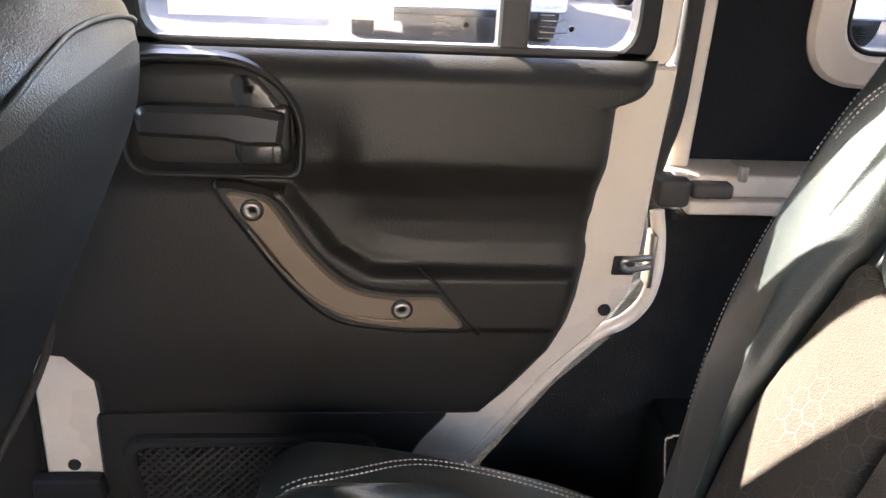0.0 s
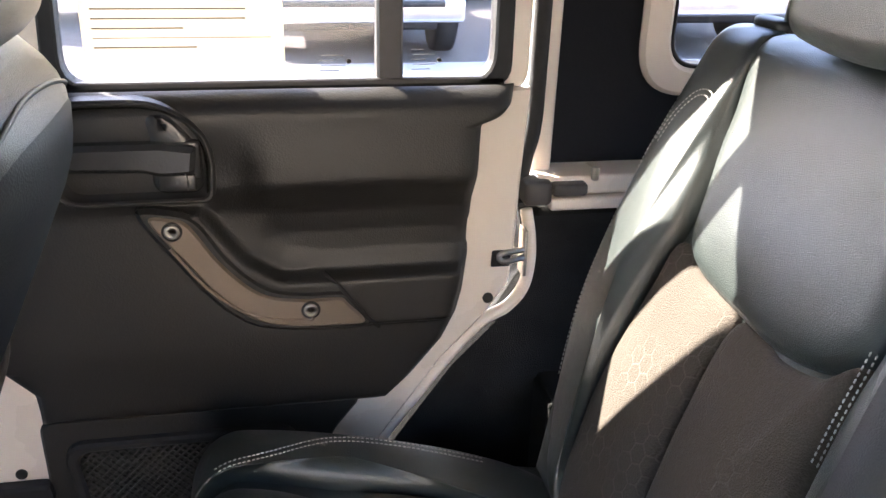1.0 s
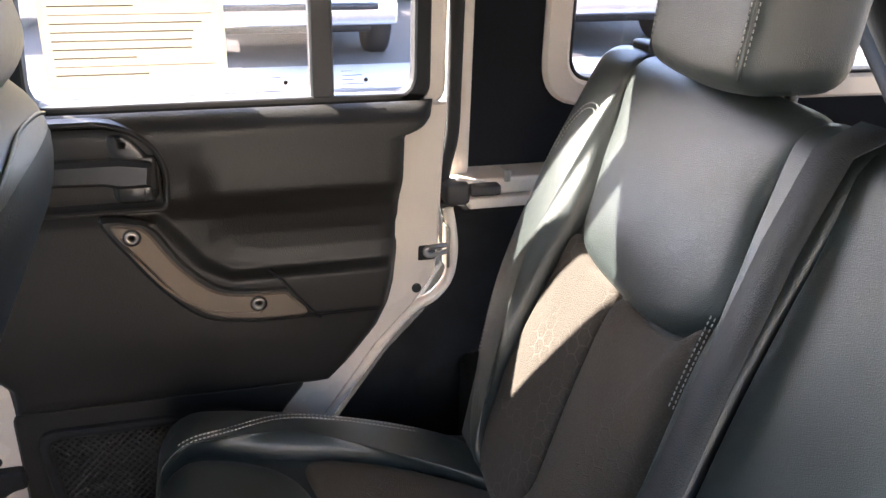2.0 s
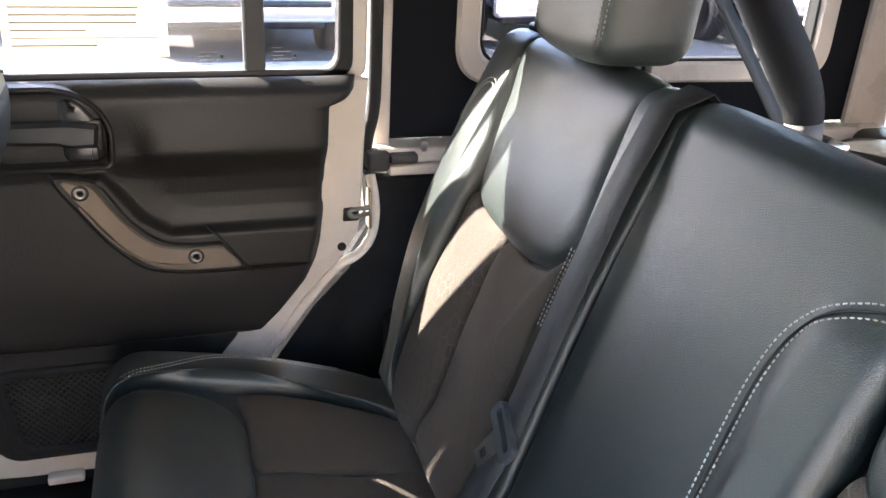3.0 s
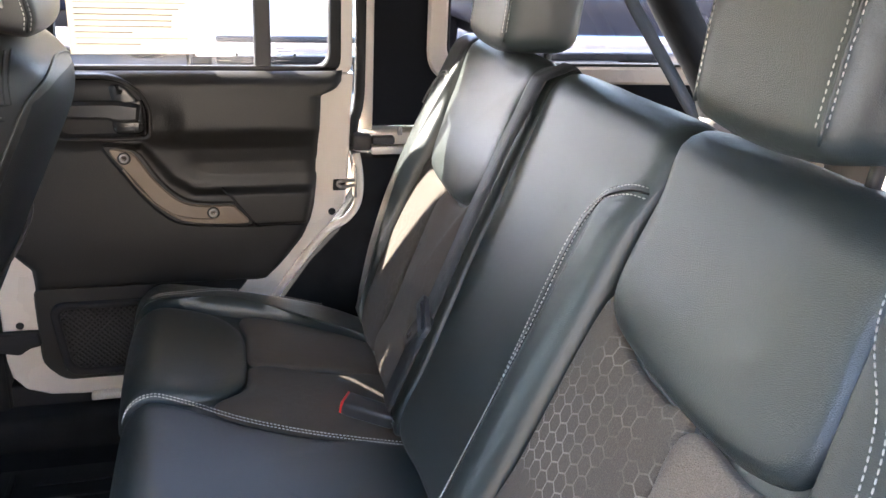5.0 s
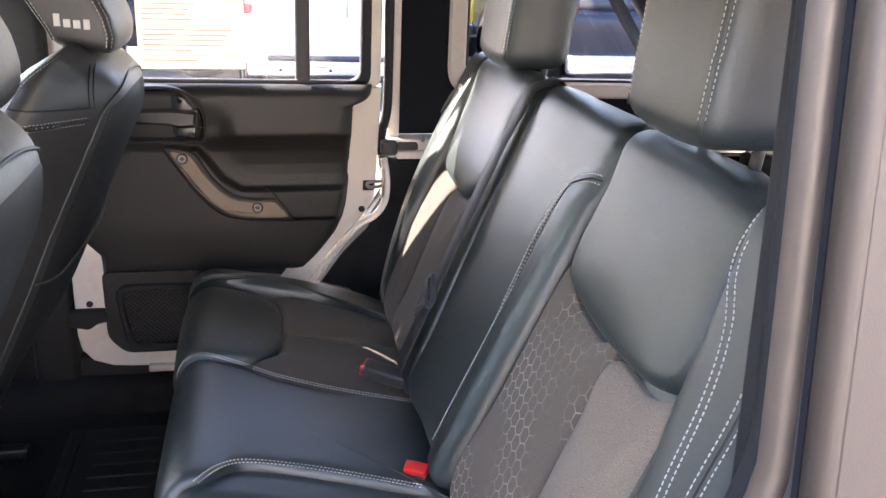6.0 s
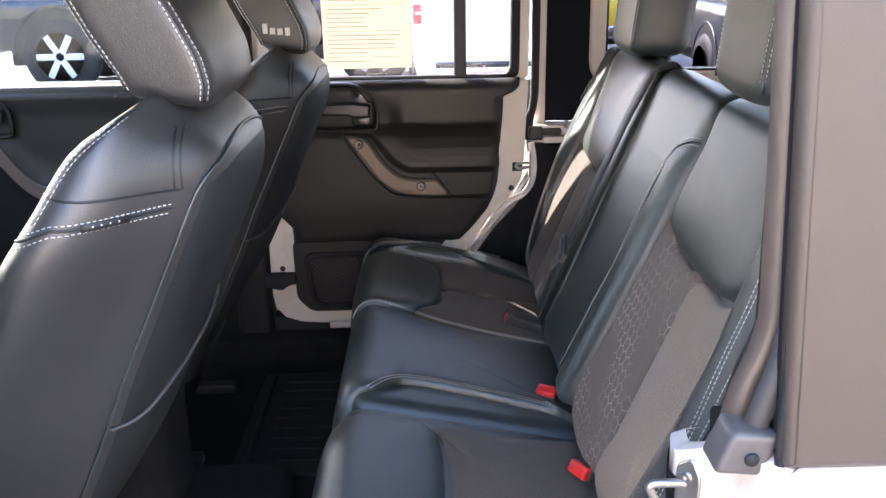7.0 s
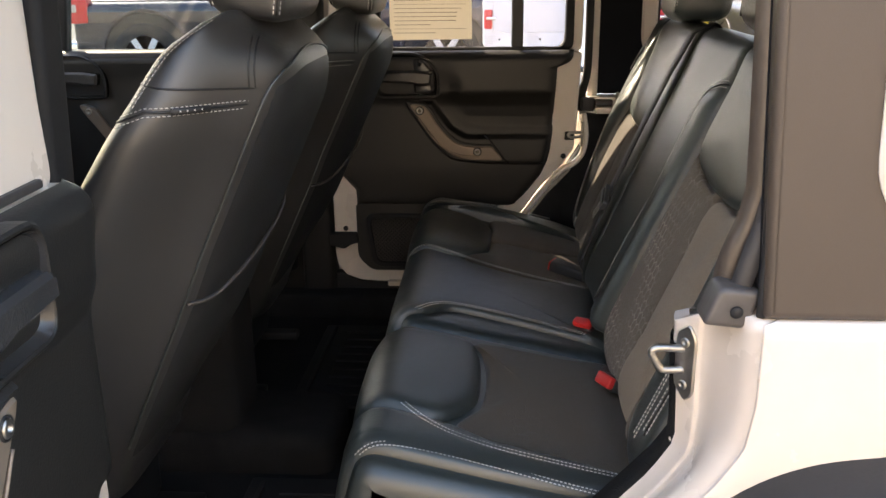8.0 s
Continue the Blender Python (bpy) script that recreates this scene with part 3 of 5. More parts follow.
            if len(pts) > 2:
                nets.append(tube(pts[:: max(1, len(pts) // 4)] + [pts[-1]], 0.0019, 4))
    part("pocket_net", side(join(*nets)), SEAL, top, "black elastic map pocket net")
    # handle surround: a raised rim, a dished cup, a long lever and a lock switch
    bezel = part("handle_bezel", side(slab(BEZ, y, y - 0.0435, 0.003, [CUP])), TRIM, top, "satin black handle surround")
    bm = bmesh.new()
    rings = []
    c = Vector((-0.2, 1.198))
    for t, d in ((1.0, -0.0425), (0.985, -0.0385), (0.93, -0.032), (0.80, -0.022), (0.62, -0.015), (0.40, -0.012), (0.05, -0.011)):
        rings.append([bm.verts.new(((c + (p - c) * t).x, y + d, (c + (p - c) * t).y)) for p in CUP])
    for a, b in zip(rings, rings[1:]):
        for k in range(len(a)):
            bm.faces.new((a[k], a[(k + 1) % len(a)], b[(k + 1) % len(a)], b[k]))
    bm.faces.new(rings[-1])
    part("handle_cup", side(finish(bm)), BEZEL, bezel)
    part("inside_handle", side(slab(LEVER, y - 0.026, y - 0.058, 0.006)), BEZEL, top, "satin black pull lever")
    part("cup_shoulder", side(warp(block(0.064, 0.040, 0.106, 0.018, 7, (-0.148, y - 0.021, 1.199), (2, 1, 8)), lambda p: (p.x - 0.030 * smoothstep(1.20, 1.26, p.z) * (1 if p.x > -0.146 else 0.35), p.y, p.z))), BEZEL, bezel)
    part("lever_pivot", side(block(0.034, 0.024, 0.050, 0.006, 3, (-0.136, y - 0.030, 1.192))), BEZEL, bezel)
    part("handle_insert", side(block(0.070, 0.008, 0.036, 0.004, 3, (-0.222, y - 0.016, 1.230))), BEZEL, bezel)
    lock = part("lock_switch", side(block(0.044, 0.014, 0.021, 0.003, 3, (-0.149, y - 0.038, 1.165))), BEZEL, top)
    part("lock_groove", side(block(0.0015, 0.002, 0.019, 0.0004, 1, (-0.137, y - 0.0452, 1.165))), BLACKP, lock)
    part("lock_mark", side(block(0.016, 0.002, 0.0022, 0.0006, 1, (-0.156, y - 0.041, 1.1762))), RED, lock, "small red lock mark")
    # grab handle insert
    part("grab_backing", side(slab(smooth_loop([(-0.203, 1.126), (-0.158, 1.127), (-0.128, 1.112), (-0.094, 1.060), (-0.052, 1.021), (-0.008, 1.010), (0.045, 1.008), (0.060, 0.995), (0.085, 0.955), (0.040, 0.950), (-0.022, 0.953), (-0.076, 0.965), (-0.120, 1.003), (-0.163, 1.060)], 5), y - 0.015, y - 0.0415, 0.006)), TRIM, top)
    grab = part("grab_handle", side(slab(INS, y - 0.028, y - 0.0450, 0.003)), TAUPE, top, "taupe plastic pull handle insert")
    ridge = [(-0.165, y - 0.0450, 1.080), (-0.128, y - 0.0450, 1.028), (-0.085, y - 0.0450, 0.990), (-0.045, y - 0.0450, 0.975), (0.0, y - 0.0450, 0.971), (0.005, y - 0.0450, 0.975)]
    part("handle_ridge", side(tube(smooth_loop(ridge, 5, False), 0.0022, 6)), TAUPE, grab)
    for bx, bz in ((-0.161, 1.103), (0.003, 0.985)):
        ring = lathe([(0.0125, 0), (0.0125, -0.002), (0.0085, -0.003), (0.0085, 0.001)], 20)
        part("bolt_recess", side(move(ring, Matrix.Translation((bx, y - 0.0440, bz)))), BLACKP, grab)
        head = lathe([(0.0095, 0.002), (0.0095, -0.002), (0.008, -0.0035), (0.0045, -0.0035), (0.0042, 0.0), (0.0, 0.0)], 20)
        part("bolt", side(move(head, Matrix.Translation((bx, y - 0.0450, bz)))), STEEL, grab, "silver socket bolt")
    # armrest pad joint
    joint = tube([(0.022, y - 0.034, 1.034), (0.040, y - 0.0405, 1.016), (0.058, y - 0.0410, 0.992), (0.078, y - 0.0410, 0.966), (0.094, y - 0.036, 0.949)], 0.0028, 6)
    part("armrest_joint", side(joint), RUBBER, top)
    scr = lathe([(0.016, 0), (0.016, -0.004), (0.012, -0.005), (0.011, 0.001), (0.006, 0.001), (0.006, -0.002), (0.0, -0.002)], 18)
    part("panel_screw", side(move(scr, Matrix.Translation((0.208, y - 0.020, 1.190)))), BLACKP, top)
    # holes, latch
    for hx, hz in ((0.252, 0.964), (-0.397, 0.740)):
        part("plug", side(move(lathe([(0.0078, 0.001), (0.0078, -0.0025), (0.006, -0.001), (0.0, -0.001)], 16), Matrix.Translation((hx, y, hz)))), RUBBER, top, "black rubber hole plug")
    part("latch_pocket", side(slab(rounded([(0.254, 1.011), (0.282, 1.011), (0.282, 1.036), (0.255, 1.036)], 0.003, 2), y + 0.004, y - 0.0015, 0.001)), BLACKP, top, "dark latch slot")
    part("check_strap", side(slab(rounded([(-0.445, 0.73), (-0.36, 0.73), (-0.355, 0.70), (-0.38, 0.695), (-0.40, 0.68), (-0.445, 0.69)], 0.008, 3), y - 0.002, y - 0.022, 0.004)), RUBBER, top, "black rubber door check boot")
    return top


far_door = rear_door(1)
tagged(far_door, "closed white rear door with black panel and taupe pull", "car door", "rear doors")
near_door = rear_door(-1)
tagged(near_door, "white rear door swung wide open", "car door", "rear doors")
HINGE = Vector((-0.462, -0.84, 0))
near_door.matrix_world = Matrix.Translation(HINGE) @ Matrix.Rotation(radians(-88), 4, "Z") @ Matrix.Translation((0.432, 0.82, 0))


# ---- body sides ----
def hardtop_side(sgn, y, dx=0.0):
    out = rounded([(0.345, 1.134), (1.43, 1.134), (1.42, 1.735), (0.325, 1.735)], [0.008, 0.02, 0.06, 0.01])
    ring_o = rounded([(0.468 + dx, 1.232), (1.270, 1.222), (1.255, 1.70), (0.462 + dx, 1.70)], 0.075, 8)
    ring_i = rounded([(0.512, 1.270), (1.222, 1.265), (1.210, 1.665), (0.506, 1.665)], 0.045, 8)
    skin = lean_plate
    hard = thing("hardtop_side", (0, 0, 0), "dark textured hardtop side with a white-framed window", "hardtop", "hardtop sides")
    o = lambda bm: both(bm, sgn)  # noqa: E731
    plate = o(skin(slab(out, y + 0.012, y + 0.035, 0.010, [ring_i], 6)))
    for f in plate.faces:
        f.smooth = abs(f.normal.y) < 0.985
    part("outer_panel", plate, HARDTOP, hard, "brown-black textured hardtop panel")
    part("inner_panel", o(skin(slab(out, y + 0.010, y, 0.004, [ring_i]))), LINER, hard, "black inner panel")
    part("inner_window_frame", o(skin(slab(ring_o, y + 0.004, y - 0.010, 0.006, [ring_i]))), WHITE, hard, "cream white window surround")
    part("outer_window_frame", o(skin(slab(ring_o, y + 0.030, y + 0.043, 0.005, [ring_i]))), WHITE, hard, "cream white window surround")
    gl = part("glass", o(skin(slab(ring_i, y + 0.018, y + 0.022, 0.001))), TINT, hard)
    gl.visible_shadow = False
    seal_i = rounded([(0.518, 1.276), (1.216, 1.271), (1.204, 1.659), (0.512, 1.659)], 0.04, 8)
    part("glass_seal", o(skin(slab(ring_i, y + 0.026, y - 0.004, 0.002, [seal_i]))), RUBBER, hard)
    return hard


hardtop_side(1, 0.850)
hardtop_side(-1, 0.875, -0.026)

# far side, behind the door
side_far = thing("quarter_panel", (0, 0, 0), "white painted quarter panel with carpeted inner wall", "body panel", "quarter panels")
part("post", warp(slab([(0.319, 1.115), (0.349, 1.115), (0.345, 1.735), (0.322, 1.735)], 0.90, 0.828, 0.004), lambda p: (p.x, p.y - 0.06 * (p.z - 1.134), p.z)), WHITE, side_far)
part("door_rubber", warp(tube(smooth_loop([(0.300, 0.822, 1.09), (0.306, 0.820, 1.15), (0.316, 0.822, 1.20), (0.318, 0.825, 1.30), (0.316, 0.825, 1.735)], 6, False), 0.012, 10), lambda p: (p.x, p.y - 0.06 * (p.z - 1.134), p.z)), RUBBER, side_far)
part("rail", block(1.10, 0.10, 0.028, 0.006, 3, (0.87, 0.845, 1.118)), WHITE, side_far)
part("rail_lower", block(1.08, 0.10, 0.018, 0.004, 3, (0.88, 0.838, 1.093)), WHITE, side_far)
part("rail_clip", block(0.010, 0.010, 0.020, 0.003, 2, (0.402, 0.792, 1.136)), STEEL, side_far)
part("rail_bracket", join(block(0.040, 0.042, 0.036, 0.008, 3, (0.320, 0.802, 1.112)), block(0.050, 0.030, 0.018, 0.005, 3, (0.364, 0.792, 1.117))), SEAL, side_far, "black rubber corner bracket")
wall = [(0.300, 1.084), (0.312, 1.0), (0.262, 0.915), (0.20, 0.85), (0.115, 0.73), (0.05, 0.60), (0.05, 0.47), (1.43, 0.47), (1.43, 1.084)]
part("carpet_wall", slab(wall, 0.86, 0.800, 0.01), CARPET, side_far, "black carpeted inner wall")
lip = smooth_loop([(0.308, 0.80, 1.085), (0.314, 0.796, 1.05), (0.316, 0.794, 1.01), (0.308, 0.792, 0.970), (0.285, 0.792, 0.940), (0.245, 0.794, 0.915), (0.19, 0.796, 0.850), (0.10, 0.80, 0.725)], 6, False)
part("jamb_lip", tube(lip, 0.008, 8, 1.2), WHITE, side_far)
part("outer_skin", slab([(0.258, 1.125), (0.258, 0.93), (0.085, 0.70), (0.07, 0.55), (1.46, 0.55), (1.46, 1.10), (0.36, 1.10), (0.36, 1.125)], 0.865, 0.925, 0.01), WHITE, side_far)
# far striker
st = thing("door_striker", (0.300, 0.79, 1.027), "zinc-plated door striker loop", "striker", "door strikers")
part("loop", tube(smooth_loop([(0.004, -0.010, -0.006), (-0.024, -0.018, -0.008), (-0.034, -0.018, -0.004), (-0.034, -0.018, 0.003), (-0.024, -0.018, 0.006), (0.004, -0.010, 0.005)], 4, False), 0.0042, 8), STEEL, st)
part("plate", block(0.006, 0.03, 0.07, 0.003, 2, (0.004, 0.0, 0.0)), STEEL, st)

# near side: jamb, outer skin with wheel arch
quarter = thing("quarter_panel", (0, 0, 0), "glossy white quarter panel with bare door jamb", "body panel", "quarter panels")


def jamb_x(z):
    """How far the door opening's rear edge lies forward of its upright part, outside."""
    pts = [(0.50, -0.26), (0.60, -0.245), (0.748, -0.185), (0.872, -0.098), (0.935, -0.040), (0.985, -0.008), (1.04, 0.0), (1.30, 0.0)]
    for (z0, x0), (z1, x1) in zip(pts, pts[1:]):
        if z0 <= z <= z1:
            t = (z - z0) / (z1 - z0)
            return x0 + (x1 - x0) * t
    return pts[0][1] if z < 0.5 else 0.0


def inner_x(z):
    """The same for the inner flange, which turns in lower down."""
    return table([(0.50, -0.25), (0.60, -0.225), (0.748, -0.14), (0.80, -0.10), (0.85, -0.056), (0.887, -0.023), (0.932, 0.005), (0.985, 0.003), (1.04, 0.0)], z)


def table(pts, z):
    for (z0, x0), (z1, x1) in zip(pts, pts[1:]):
        if z <= z1:
            return x0 + (x1 - x0) * max(0.0, (z - z0) / (z1 - z0))
    return pts[-1][1]


section = smooth_loop([(0.60, -0.918), (0.365, -0.918), (0.348, -0.912), (0.334, -0.898), (0.323, -0.868), (0.313, -0.838), (0.306, -0.825), (0.302, -0.823), (0.298, -0.8205), (0.283, -0.799), (0.280, -0.794), (0.280, -0.785), (0.286, -0.752), (0.296, -0.745), (0.305, -0.742)], 4, False)
bm = bmesh.new()
rows = []
for i in range(41):
    z = 0.50 + 0.632 * i / 40
    rows.append([bm.verts.new((x + (jamb_x(z) + (inner_x(z) - jamb_x(z)) * smoothstep(-0.90, -0.80, y)) * (1 if x < 0.59 else 0), y, min(z, 1.132 - 0.050 * smoothstep(-0.872, -0.770, y)))) for x, y in section])
for a, b in zip(rows, rows[1:]):
    for k in range(len(a) - 1):
        bm.faces.new((a[k], a[k + 1], b[k + 1], b[k]))
top = [bm.verts.new((v.co.x + 0.02, min(-0.742, max(v.co.y + 0.012, -0.90)), v.co.z + 0.002)) for v in rows[-1]]
for k in range(len(top) - 1):
    bm.faces.new((rows[-1][k], rows[-1][k + 1], top[k + 1], top[k]))
part("door_jamb", finish(bm), WHITE, quarter, "white door jamb")
bm = bmesh.new()
rows = []
for i in range(31):
    z = 0.50 + 0.56 * i / 30
    j = inner_x(z)
    rows.append([bm.verts.new(p) for p in ((0.304 + j, -0.730, z), (0.288 + j, -0.742, z), (0.280 + j, -0.765, z), (0.277 + j, -0.785, z), (0.280 + j, -0.797, z), (0.285 + j, -0.799, z), (0.294 + j, -0.794, z))])
for a, b in zip(rows, rows[1:]):
    for k in range(6):
        bm.faces.new((a[k], a[k + 1], b[k + 1], b[k]))
part("jamb_carpet", finish(bm), CARPET, quarter, "black carpet edge inside the jamb")
skin = [(0.58, 1.132), (0.58, 0.988), (0.66, 0.992), (1.25, 0.985), (1.34, 0.93), (1.46, 0.80), (1.46, 1.132)]
part("outer_skin", slab(skin, -0.86, -0.918, 0.004), WHITE, quarter)
part("belt_shelf", slab_xy(0.40, 1.46, -0.912, -0.80, 1.112, 1.131, 0.004), WHITE, quarter)
part("inner_wall", slab([(0.33, 1.115), (0.33, 0.98), (0.14, 0.72), (0.08, 0.47), (1.43, 0.47), (1.43, 1.115)], -0.80, -0.74, 0.01), CARPET, quarter)
# flare
bm = bmesh.new()
path = smooth_loop([(0.16, 0.72), (0.235, 0.835), (0.31, 0.915), (0.385, 0.962), (0.478, 0.982), (0.66, 0.992), (1.15, 0.99), (1.28, 0.95), (1.38, 0.84), (1.44, 0.70)], 5, False)
rows = []
for x, z in path:
    rows.append([bm.verts.new(p) for p in ((x, -0.905, z + 0.004), (x, -0.925, z), (x + 0.004, -1.00, z - 0.014), (x + 0.008, -1.035, z - 0.030), (x + 0.012, -1.042, z - 0.060), (x + 0.012, -1.03, z - 0.075), (x + 0.010, -0.90, z - 0.07))])
for a, b in zip(rows, rows[1:]):
    for k in range(len(a) - 1):
        bm.faces.new((a[k], a[k + 1], b[k + 1], b[k]))
part("fender_flare", finish(bm), BLACKP, quarter, "black textured plastic wheel flare")
# near striker with its plate
st2 = thing("door_striker", (0.291, -0.811, 1.042), "zinc-plated door striker loop", "striker", "door strikers")
part("loop", tube(smooth_loop([(0.0, 0.002, -0.010), (-0.022, 0.002, -0.011), (-0.030, 0.002, -0.008), (-0.040, 0.002, 0.010), (-0.038, 0.002, 0.015), (-0.030, 0.002, 0.017), (0.0, 0.002, 0.016)], 4, False), 0.0048, 10), STEEL, st2)
pl = rounded([(-0.015, -0.030), (0.002, -0.050), (0.014, -0.038), (0.015, 0.032), (0.004, 0.050), (-0.014, 0.036)], 0.008)
bm = move(slab(pl, 0.006, -0.004, 0.0015), Matrix.Rotation(radians(-50), 4, "Z"))
plate = part("plate", bm, STEEL, st2)
for dz in (-0.028, 0.026):
    part("bolt", move(lathe([(0.0062, 0.002), (0.0062, -0.0012), (0.0050, -0.0022), (0.0026, -0.0022), (0.0024, -0.001), (0.0, -0.001)], 14), Matrix.Rotation(radians(-50), 4, "Z") @ Matrix.Translation((0.0, -0.004, dz))), STEEL, st2)

part("hardtop_jamb", lean_plate(slab_xy(0.352, 0.40, -0.895, -0.79, 1.132, 1.735, 0.004), 1), RUBBER, quarter)
# weatherstrip rail of the hardtop at the near opening
lean = lambda p: (p.x, p.y + 0.06 * (p.z - 1.134), p.z)  # noqa: E731
CHANNEL = material("channel_taupe", (0.085, 0.066, 0.053), 0.30, 0.1, 60, 0.1, 0.2, 9)
strip = thing("weatherstrip", (0, 0, 0), "taupe and black door seal on the hardtop edge", "seal")
ch = [(0.312, -0.846, 1.150), (0.318, -0.850, 1.185), (0.337, -0.853, 1.245), (0.339, -0.854, 1.32), (0.327, -0.854, 1.735)]
FACE = (0.87, -0.50, 0.0)
part("channel", warp(ribbon(smooth_loop([(x + 0.004, y - 0.004, z) for x, y, z in ch], 6, False), 0.027, FACE, 0.005), lean), CHANNEL, strip, "dull taupe painted channel")
part("inner_seal", warp(tube(smooth_loop([(x + 0.016, y + 0.034, z) for x, y, z in ch], 6, False), 0.009, 10), lean), RUBBER, strip)
part("outer_seal", warp(ribbon(smooth_loop([(0.326, -0.872, 1.150), (0.336, -0.876, 1.19), (0.350, -0.878, 1.245), (0.352, -0.878, 1.32), (0.340, -0.878, 1.735)], 6, False), 0.022, FACE, 0.004), lean), SEAL, strip)
part("ridge", warp(tube(smooth_loop([(x + 0.016, y - 0.013, z) for x, y, z in ch], 6, False), 0.0032, 8), lean), CHANNEL, strip)
part("seal_lip", warp(tube(smooth_loop([(0.346, -0.896, 1.134), (0.346, -0.896, 1.32), (0.336, -0.896, 1.735)], 6, False), 0.006, 8), lean), RUBBER, strip)
cap = block(0.046, 0.046, 0.043, 0.007, 4, (0.321, -0.868, 1.142), (3, 3, 3))
warp(cap, lambda p: (p.x + 0.012 * (p.z - 1.15) / 0.03, p.y, p.z - 0.10 * (p.x - 0.30)))
capo = part("corner_cap", cap, material("cap_rubber", (0.085, 0.076, 0.072), 0.35, 0, 120, 0.1, 0.2, 12), strip, "soft grey rubber corner cap")
part("cap_plug", move(lathe([(0.007, 0.0), (0.006, -0.002), (0.0, -0.0025)], 14), Matrix.Translation((0.321, -0.8925, 1.137))), RUBBER, capo)

# pillars
pil = thing("door_pillar", (0, 0, 0), "white centre pillar with a wide black seal", "pillar", "door pillars")
part("post", block(0.095, 0.075, 0.84, 0.012, 4, (-0.5005, -0.8335, 1.32)), WHITE, pil)
part("lower_trim", block(0.095, 0.075, 0.42, 0.012, 4, (-0.5005, -0.8335, 0.70)), RUBBER, pil)
part("seal", warp(block(0.050, 0.062, 1.24, 0.014, 4, (-0.471, -0.758, 1.12), (1, 1, 8)), lambda p: (p.x + 0.05 * (p.z - 1.46), p.y, p.z)), RUBBER, pil)
pil2 = thing("door_pillar", (0, 0, 0), "dark trimmed centre pillar beside the front seat", "pillar", "door pillars")
part("post", block(0.10, 0.06, 1.24, 0.02, 4, (-0.488, 0.80, 1.12)), TRIM, pil2)
# Unseen plate added outside to stop sun leaking past the pillar
part("leak_cover", slab_xy(-0.58, -0.36, 0.832, 0.862, 0.45, 1.72, 0.008), WHITE, pil2, "white outer pillar plate added to block a sun leak")

# front doors
for sgn, nm in ((1, "far"), (-1, "near")):
    fd = thing("car_door", (0, 0, 0), "closed white front door with black panel", "car door", "front doors")
    y = 0.78 if sgn > 0 else 0.80
    outl = rounded([(-1.42, 1.262), (-1.42, 0.56), (-0.545, 0.56), (-0.545, 1.262)], 0.05)
    part("door_shell", both(slab(outl, y + 0.06, y + 0.02, 0.004), sgn), WHITE, fd)
    fo = rounded([(-1.42, 1.25), (-0.545, 1.25), (-0.545, 1.70), (-1.16, 1.70)], 0.04)
    fi = rounded([(-1.36, 1.272), (-0.585, 1.272), (-0.585, 1.665), (-1.14, 1.665)], 0.04)
    part("window_frame", both(slab(fo, y + 0.05, y + 0.01, 0.004, [fi]), sgn), RUBBER, fd)
    part("window_post", both(slab([(-1.235, 1.26), (-1.205, 1.26), (-1.15, 1.68), (-1.175, 1.68)], y + 0.045, y + 0.01, 0.004), sgn), RUBBER, fd)
    g = part("glass", both(slab(fi, y + 0.03, y + 0.025, 0.001), sgn), CLEAR, fd)
    g.visible_shadow = False
    bm = block(0.86, 0.05, 0.66, 0.03, 4, (-0.98, y - 0.002, 0.93), (30, 1, 24))
    GP = [(-1.17, 1.13), (-1.09, 1.13), (-1.04, 1.055), (-1.00, 1.03), (-0.60, 1.03), (-0.60, 0.945), (-0.97, 0.945), (-1.04, 0.96), (-1.10, 1.01)]
    warp(bm, lambda p: (p.x, p.y - (0.02 * smoothstep(-0.01, 0.03, inside(GP, p.x, p.z)) + 0.015 * smoothstep(1.19, 1.25, p.z)) * (1 if p.y < y else 0), p.z))
    part("door_panel", both(bm, sgn), TRIM, fd)
    def ahead(loop):
        return [(p[0] - 0.968, p[1]) for p in loop]

    bezel = part("handle_bezel", both(slab(ahead(BEZ), y - 0.02, y - 0.047, 0.004, [ahead(CUP)]), sgn), BEZEL, fd, "satin black handle surround")
    part("cup_floor", both(slab(ahead(CUP), y - 0.020, y - 0.030, 0.002), sgn), BEZEL, bezel)
    part("inside_handle", both(slab(ahead(LEVER), y - 0.030, y - 0.058, 0.006), sgn), BEZEL, fd)
    grab = part("grab_handle", both(slab(ahead(INS), y - 0.026, y - 0.054, 0.003), sgn), TAUPE, fd, "taupe plastic pull handle insert")
    for bx, bz in ((-1.129, 1.103), (-0.965, 0.985)):
        part("bolt", both(move(lathe([(0.0095, 0.002), (0.0095, -0.002), (0.008, -0.0035), (0.0045, -0.0035), (0.0042, 0.0), (0.0, 0.0)], 16), Matrix.Translation((bx, y - 0.0545, bz))), sgn), STEEL, grab)
    part("sill_roll", both(block(0.86, 0.045, 0.045, 0.018, 4, (-0.98, y - 0.012, 1.25)), sgn), TRIM, fd)

# wheels, front wings and windscreen
for x in (0.83, -2.35):
    for sgn in (-1, 1):
        wheel = part("wheel", lathe([(0.20, -0.11), (0.34, -0.125), (0.385, -0.10), (0.40, -0.05), (0.40, 0.05), (0.385, 0.10), (0.34, 0.125), (0.20, 0.11)], 36), RUBBER, car, "black off-road tyre")
        wheel.location = (x, sgn * 0.80, 0.40)
        rim = part("rim", lathe([(0.0, -0.05), (0.07, -0.06), (0.09, -0.02), (0.18, -0.02), (0.205, -0.10), (0.215, -0.10), (0.215, 0.10), (0.0, 0.10)], 28), GREYP, wheel)
        rim.rotation_euler = (0, 0, 0 if sgn < 0 else math.pi)
